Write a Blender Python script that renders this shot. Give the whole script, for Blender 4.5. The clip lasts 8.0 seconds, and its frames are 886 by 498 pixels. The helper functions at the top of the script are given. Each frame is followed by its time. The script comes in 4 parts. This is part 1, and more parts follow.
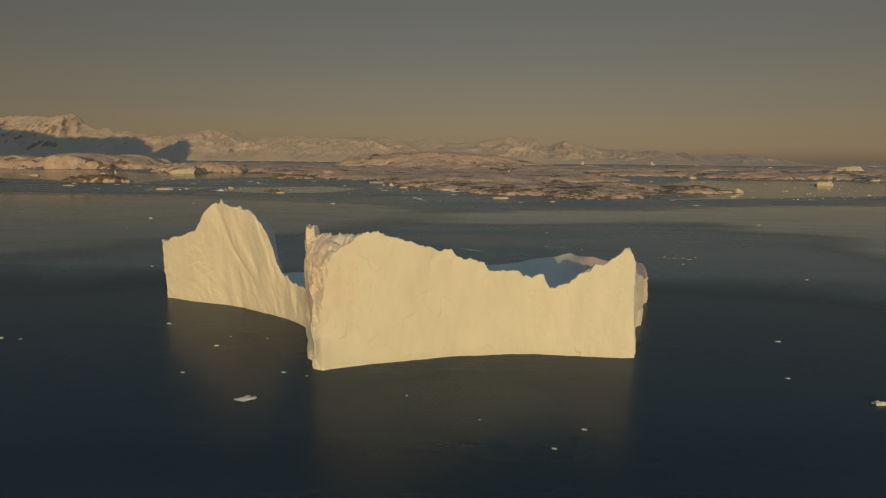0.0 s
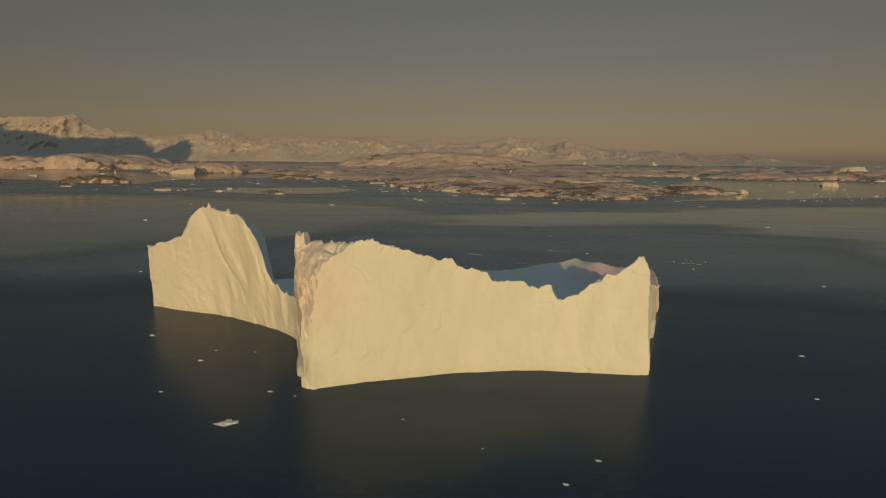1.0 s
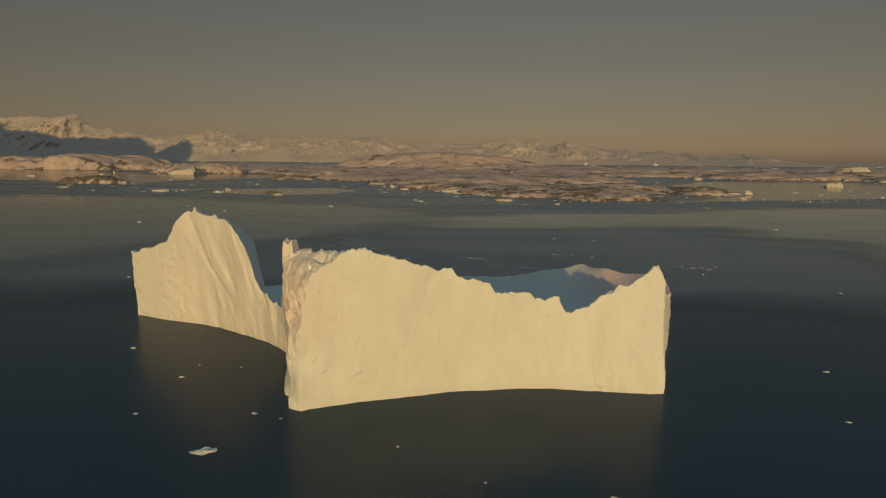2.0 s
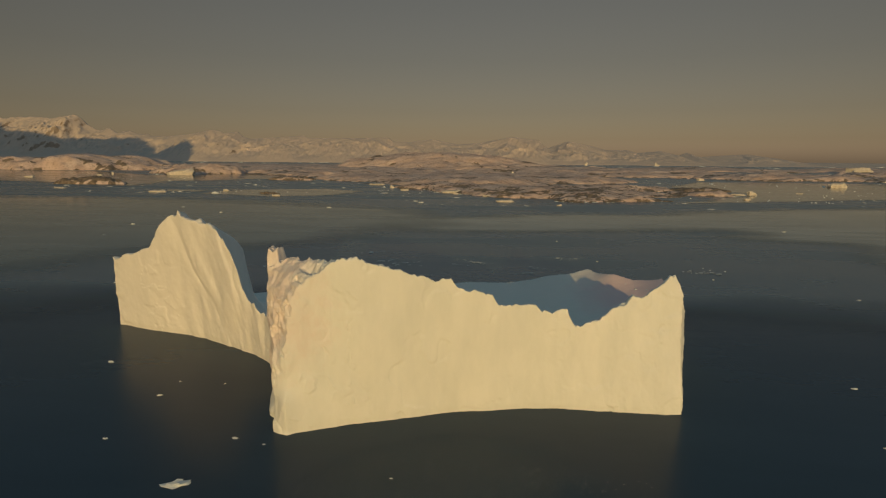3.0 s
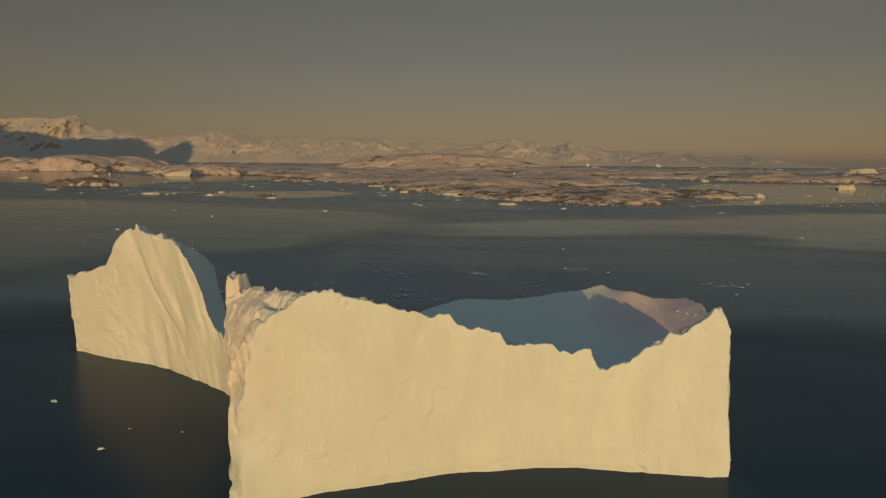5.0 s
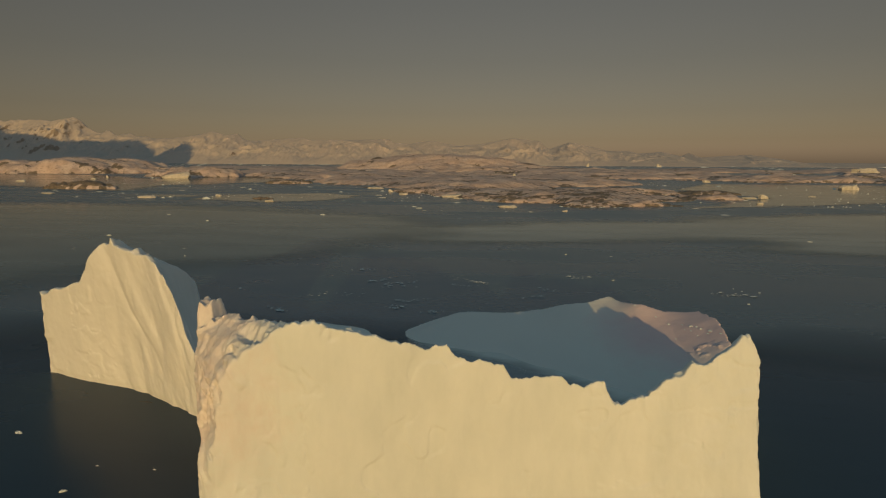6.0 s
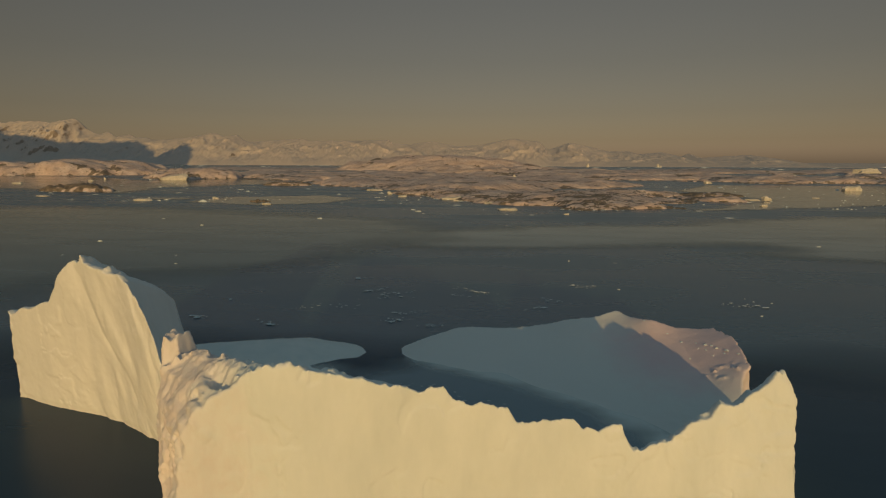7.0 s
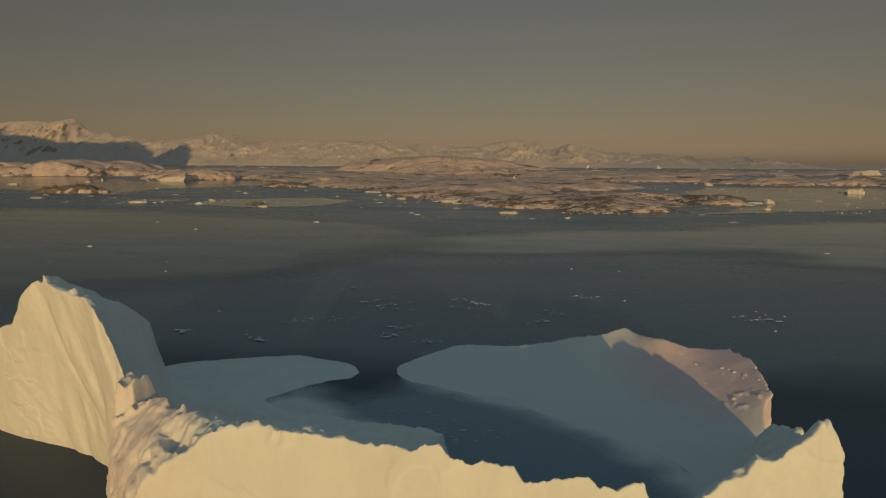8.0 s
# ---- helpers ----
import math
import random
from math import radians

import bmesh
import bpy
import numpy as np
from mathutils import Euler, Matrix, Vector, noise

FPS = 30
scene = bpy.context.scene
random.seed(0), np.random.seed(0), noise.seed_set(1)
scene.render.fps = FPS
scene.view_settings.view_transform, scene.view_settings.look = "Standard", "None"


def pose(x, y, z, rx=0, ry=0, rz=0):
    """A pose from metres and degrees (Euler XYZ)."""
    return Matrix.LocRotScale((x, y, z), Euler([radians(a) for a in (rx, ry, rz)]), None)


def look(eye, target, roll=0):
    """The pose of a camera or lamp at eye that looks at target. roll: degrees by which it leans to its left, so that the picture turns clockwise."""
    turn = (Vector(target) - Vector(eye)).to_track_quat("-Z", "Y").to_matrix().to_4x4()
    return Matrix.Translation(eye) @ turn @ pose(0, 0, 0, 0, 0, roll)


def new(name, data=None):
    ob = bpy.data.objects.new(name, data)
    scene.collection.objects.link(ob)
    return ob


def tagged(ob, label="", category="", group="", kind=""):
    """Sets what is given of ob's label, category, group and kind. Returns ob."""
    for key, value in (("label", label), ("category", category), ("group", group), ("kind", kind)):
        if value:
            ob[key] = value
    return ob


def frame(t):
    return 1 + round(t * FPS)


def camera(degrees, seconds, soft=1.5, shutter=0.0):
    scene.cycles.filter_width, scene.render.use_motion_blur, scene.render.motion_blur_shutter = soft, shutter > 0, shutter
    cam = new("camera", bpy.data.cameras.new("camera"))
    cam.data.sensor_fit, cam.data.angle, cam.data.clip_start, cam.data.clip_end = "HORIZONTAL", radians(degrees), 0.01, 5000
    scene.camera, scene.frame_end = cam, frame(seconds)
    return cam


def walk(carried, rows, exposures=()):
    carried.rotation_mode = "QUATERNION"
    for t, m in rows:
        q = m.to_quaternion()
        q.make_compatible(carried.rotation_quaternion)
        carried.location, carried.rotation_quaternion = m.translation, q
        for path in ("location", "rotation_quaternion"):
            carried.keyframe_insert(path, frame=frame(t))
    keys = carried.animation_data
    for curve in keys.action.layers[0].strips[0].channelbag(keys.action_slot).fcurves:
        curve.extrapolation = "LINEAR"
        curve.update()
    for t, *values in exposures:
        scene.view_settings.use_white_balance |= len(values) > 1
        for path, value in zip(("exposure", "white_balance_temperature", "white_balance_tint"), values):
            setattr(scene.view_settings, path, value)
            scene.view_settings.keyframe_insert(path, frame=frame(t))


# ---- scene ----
cam = camera(77.3, 8.0, soft=1.2)
PATH = [
    (0, (2.145, 2.69, 32.447), (1.944, 4.653, 32.122), 0.5),
    (0.5, (1.911, 6.03, 32.582), (1.707, 7.993, 32.257), 0.5),
    (1, (1.721, 9.246, 32.669), (1.515, 11.208, 32.345), 0.5),
    (1.5, (1.508, 12.444, 32.787), (1.3, 14.407, 32.463), 0.5),
    (3, (0.863, 21.774, 32.929), (0.652, 23.736, 32.607), 0.5),
    (3.5, (0.59, 25.027, 32.941), (0.378, 26.99, 32.619), 0.5),
    (4, (0.309, 28.233, 33.046), (0.097, 30.196, 32.725), 0.6),
    (4.5, (0.084, 31.515, 33.313), (-0.129, 33.478, 32.992), 0.6),
    (6, (-0.46, 41.094, 34.749), (-0.675, 43.057, 34.431), 0.3),
    (6.5, (-0.657, 44.273, 35.354), (-0.871, 46.236, 35.037), 0.3),
    (7, (-0.842, 47.46, 35.971), (-1.057, 49.423, 35.655), 0.2),
    (7.5, (-1.121, 50.654, 36.68), (-1.335, 52.617, 36.364), 0.3),
    (8, (-1.318, 53.871, 37.347), (-1.531, 55.835, 37.033), 0.3),
]
walk(cam, [(t, look(eye, target, roll)) for t, eye, target, roll in PATH], [(0.0, 0.0, 6850, 15), (5.0, 0.0, 6850, 15), (8.0, -0.04, 6850, 15)])

# ---------------------------------------------------------------- light
SUN_AZIMUTH = -8.0     # degrees the light heads to the right of +y
SUN_HEIGHT = 7.55
world = bpy.data.worlds.new("world")
scene.world = world
world.use_nodes = True
wn, wl = world.node_tree.nodes, world.node_tree.links
sky = wn.new("ShaderNodeTexSky")
sky.sky_type, sky.sun_disc = "NISHITA", False
sky.sun_elevation, sky.sun_rotation = radians(SUN_HEIGHT), radians(180 + SUN_AZIMUTH)
sky.dust_density, sky.air_density, sky.ozone_density = 1.0, 1.0, 1.0
grade = wn.new("ShaderNodeHueSaturation")
grade.inputs["Saturation"].default_value = 0.55
warm = wn.new("ShaderNodeMix")
warm.data_type, warm.blend_type = "RGBA", "MULTIPLY"
warm.inputs[0].default_value = 1.0
air = wn.new("ShaderNodeTexCoord")
lift = wn.new("ShaderNodeSeparateXYZ")
tint = wn.new("ShaderNodeValToRGB")      # dusty warm air low down, clearer and bluer overhead
tint.color_ramp.elements[0].position, tint.color_ramp.elements[0].color = 0.0, (1.70, 1.45, 1.28, 1)
tint.color_ramp.elements[1].position, tint.color_ramp.elements[1].color = 0.75, (1.72, 2.66, 2.62, 1)
tint.color_ramp.elements.new(0.035).color = (1.22, 1.03, 0.86, 1)
tint.color_ramp.elements.new(0.08).color = (1.06, 0.895, 0.745, 1)
tint.color_ramp.elements.new(0.26).color = (1.03, 0.925, 0.79, 1)
tint.color_ramp.elements.new(0.42).color = (1.58, 1.95, 1.90, 1)
wl.new(air.outputs["Generated"], lift.inputs[0])
wl.new(lift.outputs[2], tint.inputs[0])
wl.new(tint.outputs[0], warm.inputs[7])
wl.new(sky.outputs[0], grade.inputs["Color"])
wl.new(grade.outputs[0], warm.inputs[6])
# a little more light to the east
side = wn.new("ShaderNodeMath")
side.operation = "MULTIPLY_ADD"
side.inputs[1].default_value, side.inputs[2].default_value = 0.17, 1.0
wl.new(lift.outputs[0], side.inputs[0])
even = wn.new("ShaderNodeVectorMath")
even.operation = "SCALE"
wl.new(warm.outputs[2], even.inputs[0])
wl.new(side.outputs[0], even.inputs["Scale"])
wl.new(even.outputs[0], wn["Background"].inputs[0])
wn["Background"].inputs[1].default_value = 0.040

sun = new("sun", bpy.data.lights.new("sun", "SUN"))
sun.data.energy, sun.data.angle, sun.data.color = 1.85, radians(0.5), (1.0, 0.70, 0.25)
az, el = radians(SUN_AZIMUTH), radians(SUN_HEIGHT)
sun.matrix_world = look((-math.sin(az) * math.cos(el) * 300, -math.cos(az) * math.cos(el) * 300, math.sin(el) * 300), (0, 0, 0))


# ---------------------------------------------------------------- noise and mesh tools
def hashed(ix, iy, iz, seed):
    h = (ix.astype(np.uint32) * np.uint32(374761393) + iy.astype(np.uint32) * np.uint32(668265263)
         + iz.astype(np.uint32) * np.uint32(2147483647) + np.uint32(seed * 974711 % 4294967291))
    h = (h ^ (h >> np.uint32(13))) * np.uint32(1274126177)
    h = (h ^ (h >> np.uint32(16))) * np.uint32(2246822519)
    return ((h ^ (h >> np.uint32(15))) & np.uint32(0xFFFFFF)).astype(np.float32) / np.float32(8388607.5) - 1


def vnoise(x, y, z, seed):
    """Smooth noise from -1 to 1 on arrays of places."""
    fx, fy, fz = np.floor(x), np.floor(y), np.floor(z)
    ix, iy, iz = fx.astype(np.int64) + 100000, fy.astype(np.int64) + 100000, fz.astype(np.int64) + 100000
    tx, ty, tz = [(d * d * d * (d * (d * 6 - 15) + 10)).astype(np.float32) for d in (x - fx, y - fy, z - fz)]
    total = 0
    for cx in (0, 1):
        for cy in (0, 1):
            for cz in (0, 1):
                w = (tx if cx else 1 - tx) * (ty if cy else 1 - ty) * (tz if cz else 1 - tz)
                total = total + w * hashed(ix + cx, iy + cy, iz + cz, seed)
    return total


def fractal(x, y, z, seed, octaves=4, gain=0.5):
    total, amp = 0, 1.0
    for o in range(octaves):
        total = total + amp * vnoise(x * 2 ** o, y * 2 ** o, z * 2 ** o, seed + o * 17)
        amp *= gain
    return total


def inside_distance(px, py, poly):
    """Distance to a polygon's outline, positive inside."""
    best = np.full(px.shape, 1e9)
    odd = np.zeros(px.shape, bool)
    for (ax, ay), (bx, by) in zip(poly, poly[1:] + poly[:1]):
        ex, ey = bx - ax, by - ay
        t = np.clip(((px - ax) * ex + (py - ay) * ey) / (ex * ex + ey * ey + 1e-9), 0, 1)
        best = np.minimum(best, np.hypot(px - ax - t * ex, py - ay - t * ey))
        cross = (ay > py) != (by > py)
        odd ^= cross & (px < ex * (py - ay) / (ey if abs(ey) > 1e-9 else 1e-9) + ax)
    return np.where(odd, best, -best)


def line_distance(px, py, line):
    best = np.full(px.shape, 1e9)
    for (ax, ay), (bx, by) in zip(line, line[1:]):
        ex, ey = bx - ax, by - ay
        t = np.clip(((px - ax) * ex + (py - ay) * ey) / (ex * ex + ey * ey), 0, 1)
        best = np.minimum(best, np.hypot(px - ax - t * ex, py - ay - t * ey))
    return best


def along(x, table):
    return np.interp(x, [a for a, _ in table], [b for _, b in table])


def quick_mesh(name, verts, quads, material, smooth=True):
    me = bpy.data.meshes.new(name)
    verts, quads = np.asarray(verts, np.float32), np.asarray(quads, np.int32)
    k = quads.shape[1]
    me.vertices.add(len(verts))
    me.vertices.foreach_set("co", verts.ravel())
    me.loops.add(quads.size)
    me.loops.foreach_set("vertex_index", quads.ravel())
    me.polygons.add(len(quads))
    me.polygons.foreach_set("loop_start", np.arange(len(quads), dtype=np.int32) * k)
    me.polygons.foreach_set("loop_total", np.full(len(quads), k, np.int32))
    me.polygons.foreach_set("use_smooth", np.full(len(quads), smooth))
    me.update(calc_edges=True)
    me.validate()
    me.materials.append(material)
    return me


def part(name, me, parent, label=""):
    ob = new(name, me)
    ob.parent = parent
    if label:
        tagged(ob, label)
    return ob


def surface(field, origin, cell):
    """Quads round the region where field is above zero."""
    inner = field > 0
    nx, ny, nz = field.shape
    count = np.zeros((nx - 1, ny - 1, nz - 1), np.float32)
    total = np.zeros((nx - 1, ny - 1, nz - 1, 3), np.float32)
    for axis in range(3):
        lo = [slice(None)] * 3
        hi = [slice(None)] * 3
        lo[axis], hi[axis] = slice(0, -1), slice(1, None)
        a, b = field[tuple(lo)], field[tuple(hi)]
        cut = inner[tuple(lo)] != inner[tuple(hi)]
        t = np.where(cut, a / np.where(cut, a - b, 1), 0).astype(np.float32)
        o1, o2 = [k for k in range(3) if k != axis]
        for s1 in (0, 1):
            for s2 in (0, 1):
                pick = [slice(None)] * 3
                pick[o1] = slice(s1, s1 + field.shape[o1] - 1)
                pick[o2] = slice(s2, s2 + field.shape[o2] - 1)
                c = cut[tuple(pick)]
                count += c
                total[..., axis] += np.where(c, t[tuple(pick)], 0)
                total[..., o1] += c * s1
                total[..., o2] += c * s2
    used = count > 0
    number = np.full(used.shape, -1, np.int64)
    number[used] = np.arange(used.sum())
    grid = np.stack(np.nonzero(used), 1).astype(np.float32)
    verts = (grid + total[used] / count[used][:, None]) * cell + np.asarray(origin)
    quads = []
    for axis in range(3):
        o1, o2 = (axis + 1) % 3, (axis + 2) % 3
        pick, up = [slice(1, -1)] * 3, [slice(1, -1)] * 3
        pick[axis], up[axis] = slice(0, -1), slice(1, None)
        lowin, highin = inner[tuple(pick)], inner[tuple(up)]
        for flip, cut in ((False, lowin & ~highin), (True, ~lowin & highin)):
            at = np.stack(np.nonzero(cut), 1)
            at[:, o1] += 1
            at[:, o2] += 1
            ring = []
            for s1, s2 in ((-1, -1), (0, -1), (0, 0), (-1, 0)):
                q = at.copy()
                q[:, o1] += s1
                q[:, o2] += s2
                ring.append(number[q[:, 0], q[:, 1], q[:, 2]])
            quads.append(np.stack(ring[::-1] if flip else ring, 1))
    return verts, np.concatenate(quads)


# ---------------------------------------------------------------- materials
def nodes_of(name):
    m = bpy.data.materials.new(name)
    m.use_nodes = True
    return m, m.node_tree.nodes, m.node_tree.links, m.node_tree.nodes["Principled BSDF"]


def noise_node(n, l, scale, detail=4, rough=0.6, stretch=None):
    at = n.new("ShaderNodeNewGeometry")
    tex = n.new("ShaderNodeTexNoise")
    tex.inputs["Scale"].default_value, tex.inputs["Detail"].default_value = scale, detail
    tex.inputs["Roughness"].default_value = rough
    if stretch:
        mp = n.new("ShaderNodeMapping")
        mp.inputs["Scale"].default_value = stretch
        l.new(at.outputs["Position"], mp.inputs["Vector"])
        l.new(mp.outputs[0], tex.inputs["Vector"])
    else:
        l.new(at.outputs["Position"], tex.inputs["Vector"])
    return tex.outputs["Fac"]


def ramp_node(n, l, fac, stops):
    r = n.new("ShaderNodeValToRGB")
    r.color_ramp.elements[0].position, r.color_ramp.elements[0].color = stops[0][0], (*stops[0][1], 1)
    r.color_ramp.elements[1].position, r.color_ramp.elements[1].color = stops[-1][0], (*stops[-1][1], 1)
    for p, c in stops[1:-1]:
        r.color_ramp.elements.new(p).color = (*c, 1)
    l.new(fac, r.inputs[0])
    return r.outputs[0]


def math_node(n, l, op, a, b):
    m = n.new("ShaderNodeMath")
    m.operation = op
    for k, v in enumerate((a, b)):
        if isinstance(v, (int, float)):
            m.inputs[k].default_value = v
        else:
            l.new(v, m.inputs[k])
    return m.outputs[0]


def bump_node(n, l, height, strength, distance, normal=None):
    b = n.new("ShaderNodeBump")
    b.inputs["Strength"].default_value, b.inputs["Distance"].default_value = strength, distance
    l.new(height, b.inputs["Height"])
    if normal:
        l.new(normal, b.inputs["Normal"])
    return b.outputs[0]


def ice_material(name, low, high, relief=0.25):
    m, n, l, b = nodes_of(name)
    tone = noise_node(n, l, 0.35, 5, 0.6, (1, 1, 0.35))
    l.new(ramp_node(n, l, tone, [(0.3, low), (0.7, high)]), b.inputs["Base Color"])
    b.inputs["Roughness"].default_value = 0.62
    b.inputs["Specular IOR Level"].default_value = 0.25
    flutes = bump_node(n, l, noise_node(n, l, 0.7, 6, 0.62, (1, 1, 0.7)), 0.35, relief)
    l.new(bump_node(n, l, noise_node(n, l, 5.0, 3, 0.6), 0.4, relief * 0.12, flutes), b.inputs["Normal"])
    return m


ICE = ice_material("glacier_ice", (0.73, 0.78, 0.80), (0.82, 0.85, 0.86), 0.10)
SNOW = ice_material("wind_packed_snow", (0.73, 0.755, 0.755), (0.82, 0.82, 0.81), 0.08)


TOWER_ICE = ice_material("rosy_glacier_ice", (0.745, 0.748, 0.75), (0.825, 0.822, 0.815), 0.10)


def corner_ice_material():
    """Glacier ice that turns to rosier snow round the broken corner."""
    m, n, l, b = nodes_of("glacier_ice_with_rosy_snow")
    geo = n.new("ShaderNodeNewGeometry")
    away = n.new("ShaderNodeVectorMath")
    away.operation = "DISTANCE"
    away.inputs[1].default_value = (-30, 90, 15)
    l.new(geo.outputs["Position"], away.inputs[0])
    ragged = math_node(n, l, "ADD", away.outputs["Value"], math_node(n, l, "MULTIPLY", noise_node(n, l, 0.3, 5, 0.65), 9.0))
    snow = ramp_node(n, l, math_node(n, l, "DIVIDE", ragged, 20.0), [(0.62, (1, 1, 1)), (0.9, (0, 0, 0))])
    ice = ramp_node(n, l, noise_node(n, l, 0.35, 5, 0.6, (1, 1, 0.35)), [(0.3, (0.73, 0.77, 0.775)), (0.7, (0.82, 0.85, 0.85))])
    mix = n.new("ShaderNodeMix")
    mix.data_type = "RGBA"
    l.new(snow, mix.inputs[0])
    l.new(ice, mix.inputs[6])
    l.new(ramp_node(n, l, noise_node(n, l, 0.8, 5, 0.65, (1, 1, 0.5)), [(0.35, (0.74, 0.655, 0.64)), (0.65, (0.81, 0.76, 0.75))]), mix.inputs[7])
    l.new(mix.outputs[2], b.inputs["Base Color"])
    b.inputs["Roughness"].default_value = 0.62
    b.inputs["Specular IOR Level"].default_value = 0.25
    streaks = bump_node(n, l, noise_node(n, l, 0.7, 6, 0.62, (1, 1, 0.7)), 0.35, 0.10)
    l.new(bump_node(n, l, noise_node(n, l, 5.0, 4, 0.65), 0.45, 0.018, streaks), b.inputs["Normal"])
    return m


WALL_ICE = corner_ice_material()


def sunlit_pink_snow_material():
    """Packed snow, with the pink of low sunlight painted round the lumps at its upper end."""
    m, n, l, b = nodes_of("ramp_snow_painted_pink")
    geo = n.new("ShaderNodeNewGeometry")
    away = n.new("ShaderNodeVectorMath")
    away.operation = "DISTANCE"
    away.inputs[1].default_value = (33.5, 142, 7)
    l.new(geo.outputs["Position"], away.inputs[0])
    ragged = math_node(n, l, "ADD", away.outputs["Value"], math_node(n, l, "MULTIPLY", noise_node(n, l, 0.2, 6, 0.65), 10.0))
    # sunlit pink as base colour, fading raggedly away from the upper right
    pink_tone = ramp_node(n, l, math_node(n, l, "DIVIDE", ragged, 25.0), [(0.55, (0.80, 0.62, 0.65)), (0.98, (0.79, 0.775, 0.765))])
    l.new(pink_tone, b.inputs["Base Color"])
    b.inputs["Roughness"].default_value = 0.65
    b.inputs["Specular IOR Level"].default_value = 0.2
    l.new(bump_node(n, l, noise_node(n, l, 0.9, 6, 0.6), 0.4, 0.12), b.inputs["Normal"])
    return m


RAMP_SNOW = sunlit_pink_snow_material()
BERG_ICE = ice_material("weathered_berg_ice", (0.50, 0.46, 0.43), (0.70, 0.66, 0.62), 0.6)


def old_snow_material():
    """Wind-scoured shore snow in uneven pinkish tones, strewn with grit."""
    m, n, l, b = nodes_of("old_pinkish_snow")
    pink_tone = ramp_node(n, l, noise_node(n, l, 0.035, 5, 0.65, (1, 1.6, 1)), [(0.32, (0.47, 0.355, 0.33)), (0.5, (0.61, 0.475, 0.445)), (0.7, (0.72, 0.60, 0.575))])
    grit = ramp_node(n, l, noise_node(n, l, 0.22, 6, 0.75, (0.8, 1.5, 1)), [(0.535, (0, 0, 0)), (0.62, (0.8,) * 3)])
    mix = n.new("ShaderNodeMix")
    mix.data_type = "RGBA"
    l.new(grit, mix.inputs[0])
    l.new(pink_tone, mix.inputs[6])
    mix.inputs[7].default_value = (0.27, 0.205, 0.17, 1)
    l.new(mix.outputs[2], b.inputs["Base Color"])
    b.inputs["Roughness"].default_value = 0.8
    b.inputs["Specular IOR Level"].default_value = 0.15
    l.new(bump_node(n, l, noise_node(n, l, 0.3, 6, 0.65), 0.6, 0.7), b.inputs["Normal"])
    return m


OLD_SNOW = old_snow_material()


def land_material(name, steep):
    m, n, l, b = nodes_of(name)
    geo = n.new("ShaderNodeNewGeometry")
    up = n.new("ShaderNodeSeparateXYZ")
    l.new(geo.outputs["Normal"], up.inputs[0])
    patch = noise_node(n, l, 0.02, 7, 0.72, (1.3, 1, 0.6))
    slope = math_node(n, l, "ADD", up.outputs[2], math_node(n, l, "MULTIPLY", math_node(n, l, "SUBTRACT", patch, 0.5), 0.8))
    snowy = ramp_node(n, l, slope, [(steep - 0.05, (0, 0, 0)), (steep + 0.05, (1, 1, 1))])
    mix = n.new("ShaderNodeMix")
    mix.data_type = "RGBA"
    l.new(snowy, mix.inputs[0])
    # haze of distance put into the colours: pale rock, dull warm snow
    l.new(ramp_node(n, l, noise_node(n, l, 0.05, 4), [(0.3, (0.30, 0.235, 0.20)), (0.7, (0.44, 0.36, 0.31))]), mix.inputs[6])
    mix.inputs[7].default_value = (0.62, 0.525, 0.485, 1)
    l.new(mix.outputs[2], b.inputs["Base Color"])
    b.inputs["Roughness"].default_value = 0.85
    b.inputs["Specular IOR Level"].default_value = 0.1
    crags = bump_node(n, l, noise_node(n, l, 0.035, 8, 0.72, (1.4, 1, 0.7)), 0.3, 1.6)
    l.new(bump_node(n, l, noise_node(n, l, 0.11, 5, 0.7, (1.4, 1, 0.6)), 0.4, 0.9, crags), b.inputs["Normal"])
    return m


MOUNTAIN = land_material("hazed_mountain_snow_and_rock", 0.54)


def rock_material():
    m, n, l, b = nodes_of("shore_rock")
    l.new(ramp_node(n, l, noise_node(n, l, 0.25, 6, 0.7), [(0.3, (0.12, 0.10, 0.088)), (0.55, (0.24, 0.19, 0.155)), (0.75, (0.36, 0.30, 0.25))]), b.inputs["Base Color"])
    b.inputs["Roughness"].default_value = 0.8
    l.new(bump_node(n, l, noise_node(n, l, 0.6, 5, 0.7), 0.8, 0.8), b.inputs["Normal"])
    return m


ROCK = rock_material()


def slush_material():
    m, n, l, b = nodes_of("waterlogged_slush")
    l.new(ramp_node(n, l, noise_node(n, l, 3.0, 4), [(0.3, (0.58, 0.65, 0.66)), (0.7, (0.78, 0.82, 0.81))]), b.inputs["Base Color"])
    l.new(ramp_node(n, l, noise_node(n, l, 1.6, 3), [(0.3, (0.25,) * 3), (0.65, (0.75,) * 3)]), b.inputs["Alpha"])
    b.inputs["Roughness"].default_value = 0.4
    return m


SLUSH = slush_material()


def water_material():
    m, n, l, b = nodes_of("cold_sea_water")
    patch = noise_node(n, l, 0.012, 5, 0.6, (0.55, 1.6, 1))
    l.new(ramp_node(n, l, patch, [(0.4, (0.036, 0.092, 0.148)), (0.68, (0.058, 0.126, 0.182))]), b.inputs["Base Color"])
    l.new(ramp_node(n, l, patch, [(0.42, (0.24,) * 3), (0.66, (0.34,) * 3)]), b.inputs["Roughness"])
    b.inputs["IOR"].default_value = 1.40
    b.inputs["Specular IOR Level"].default_value = 0.8
    swell = bump_node(n, l, noise_node(n, l, 0.7, 5, 0.65), 0.35, 0.12)
    l.new(bump_node(n, l, noise_node(n, l, 2.4, 3, 0.6), 0.12, 0.10, swell), b.inputs["Normal"])
    return m


WATER = water_material()


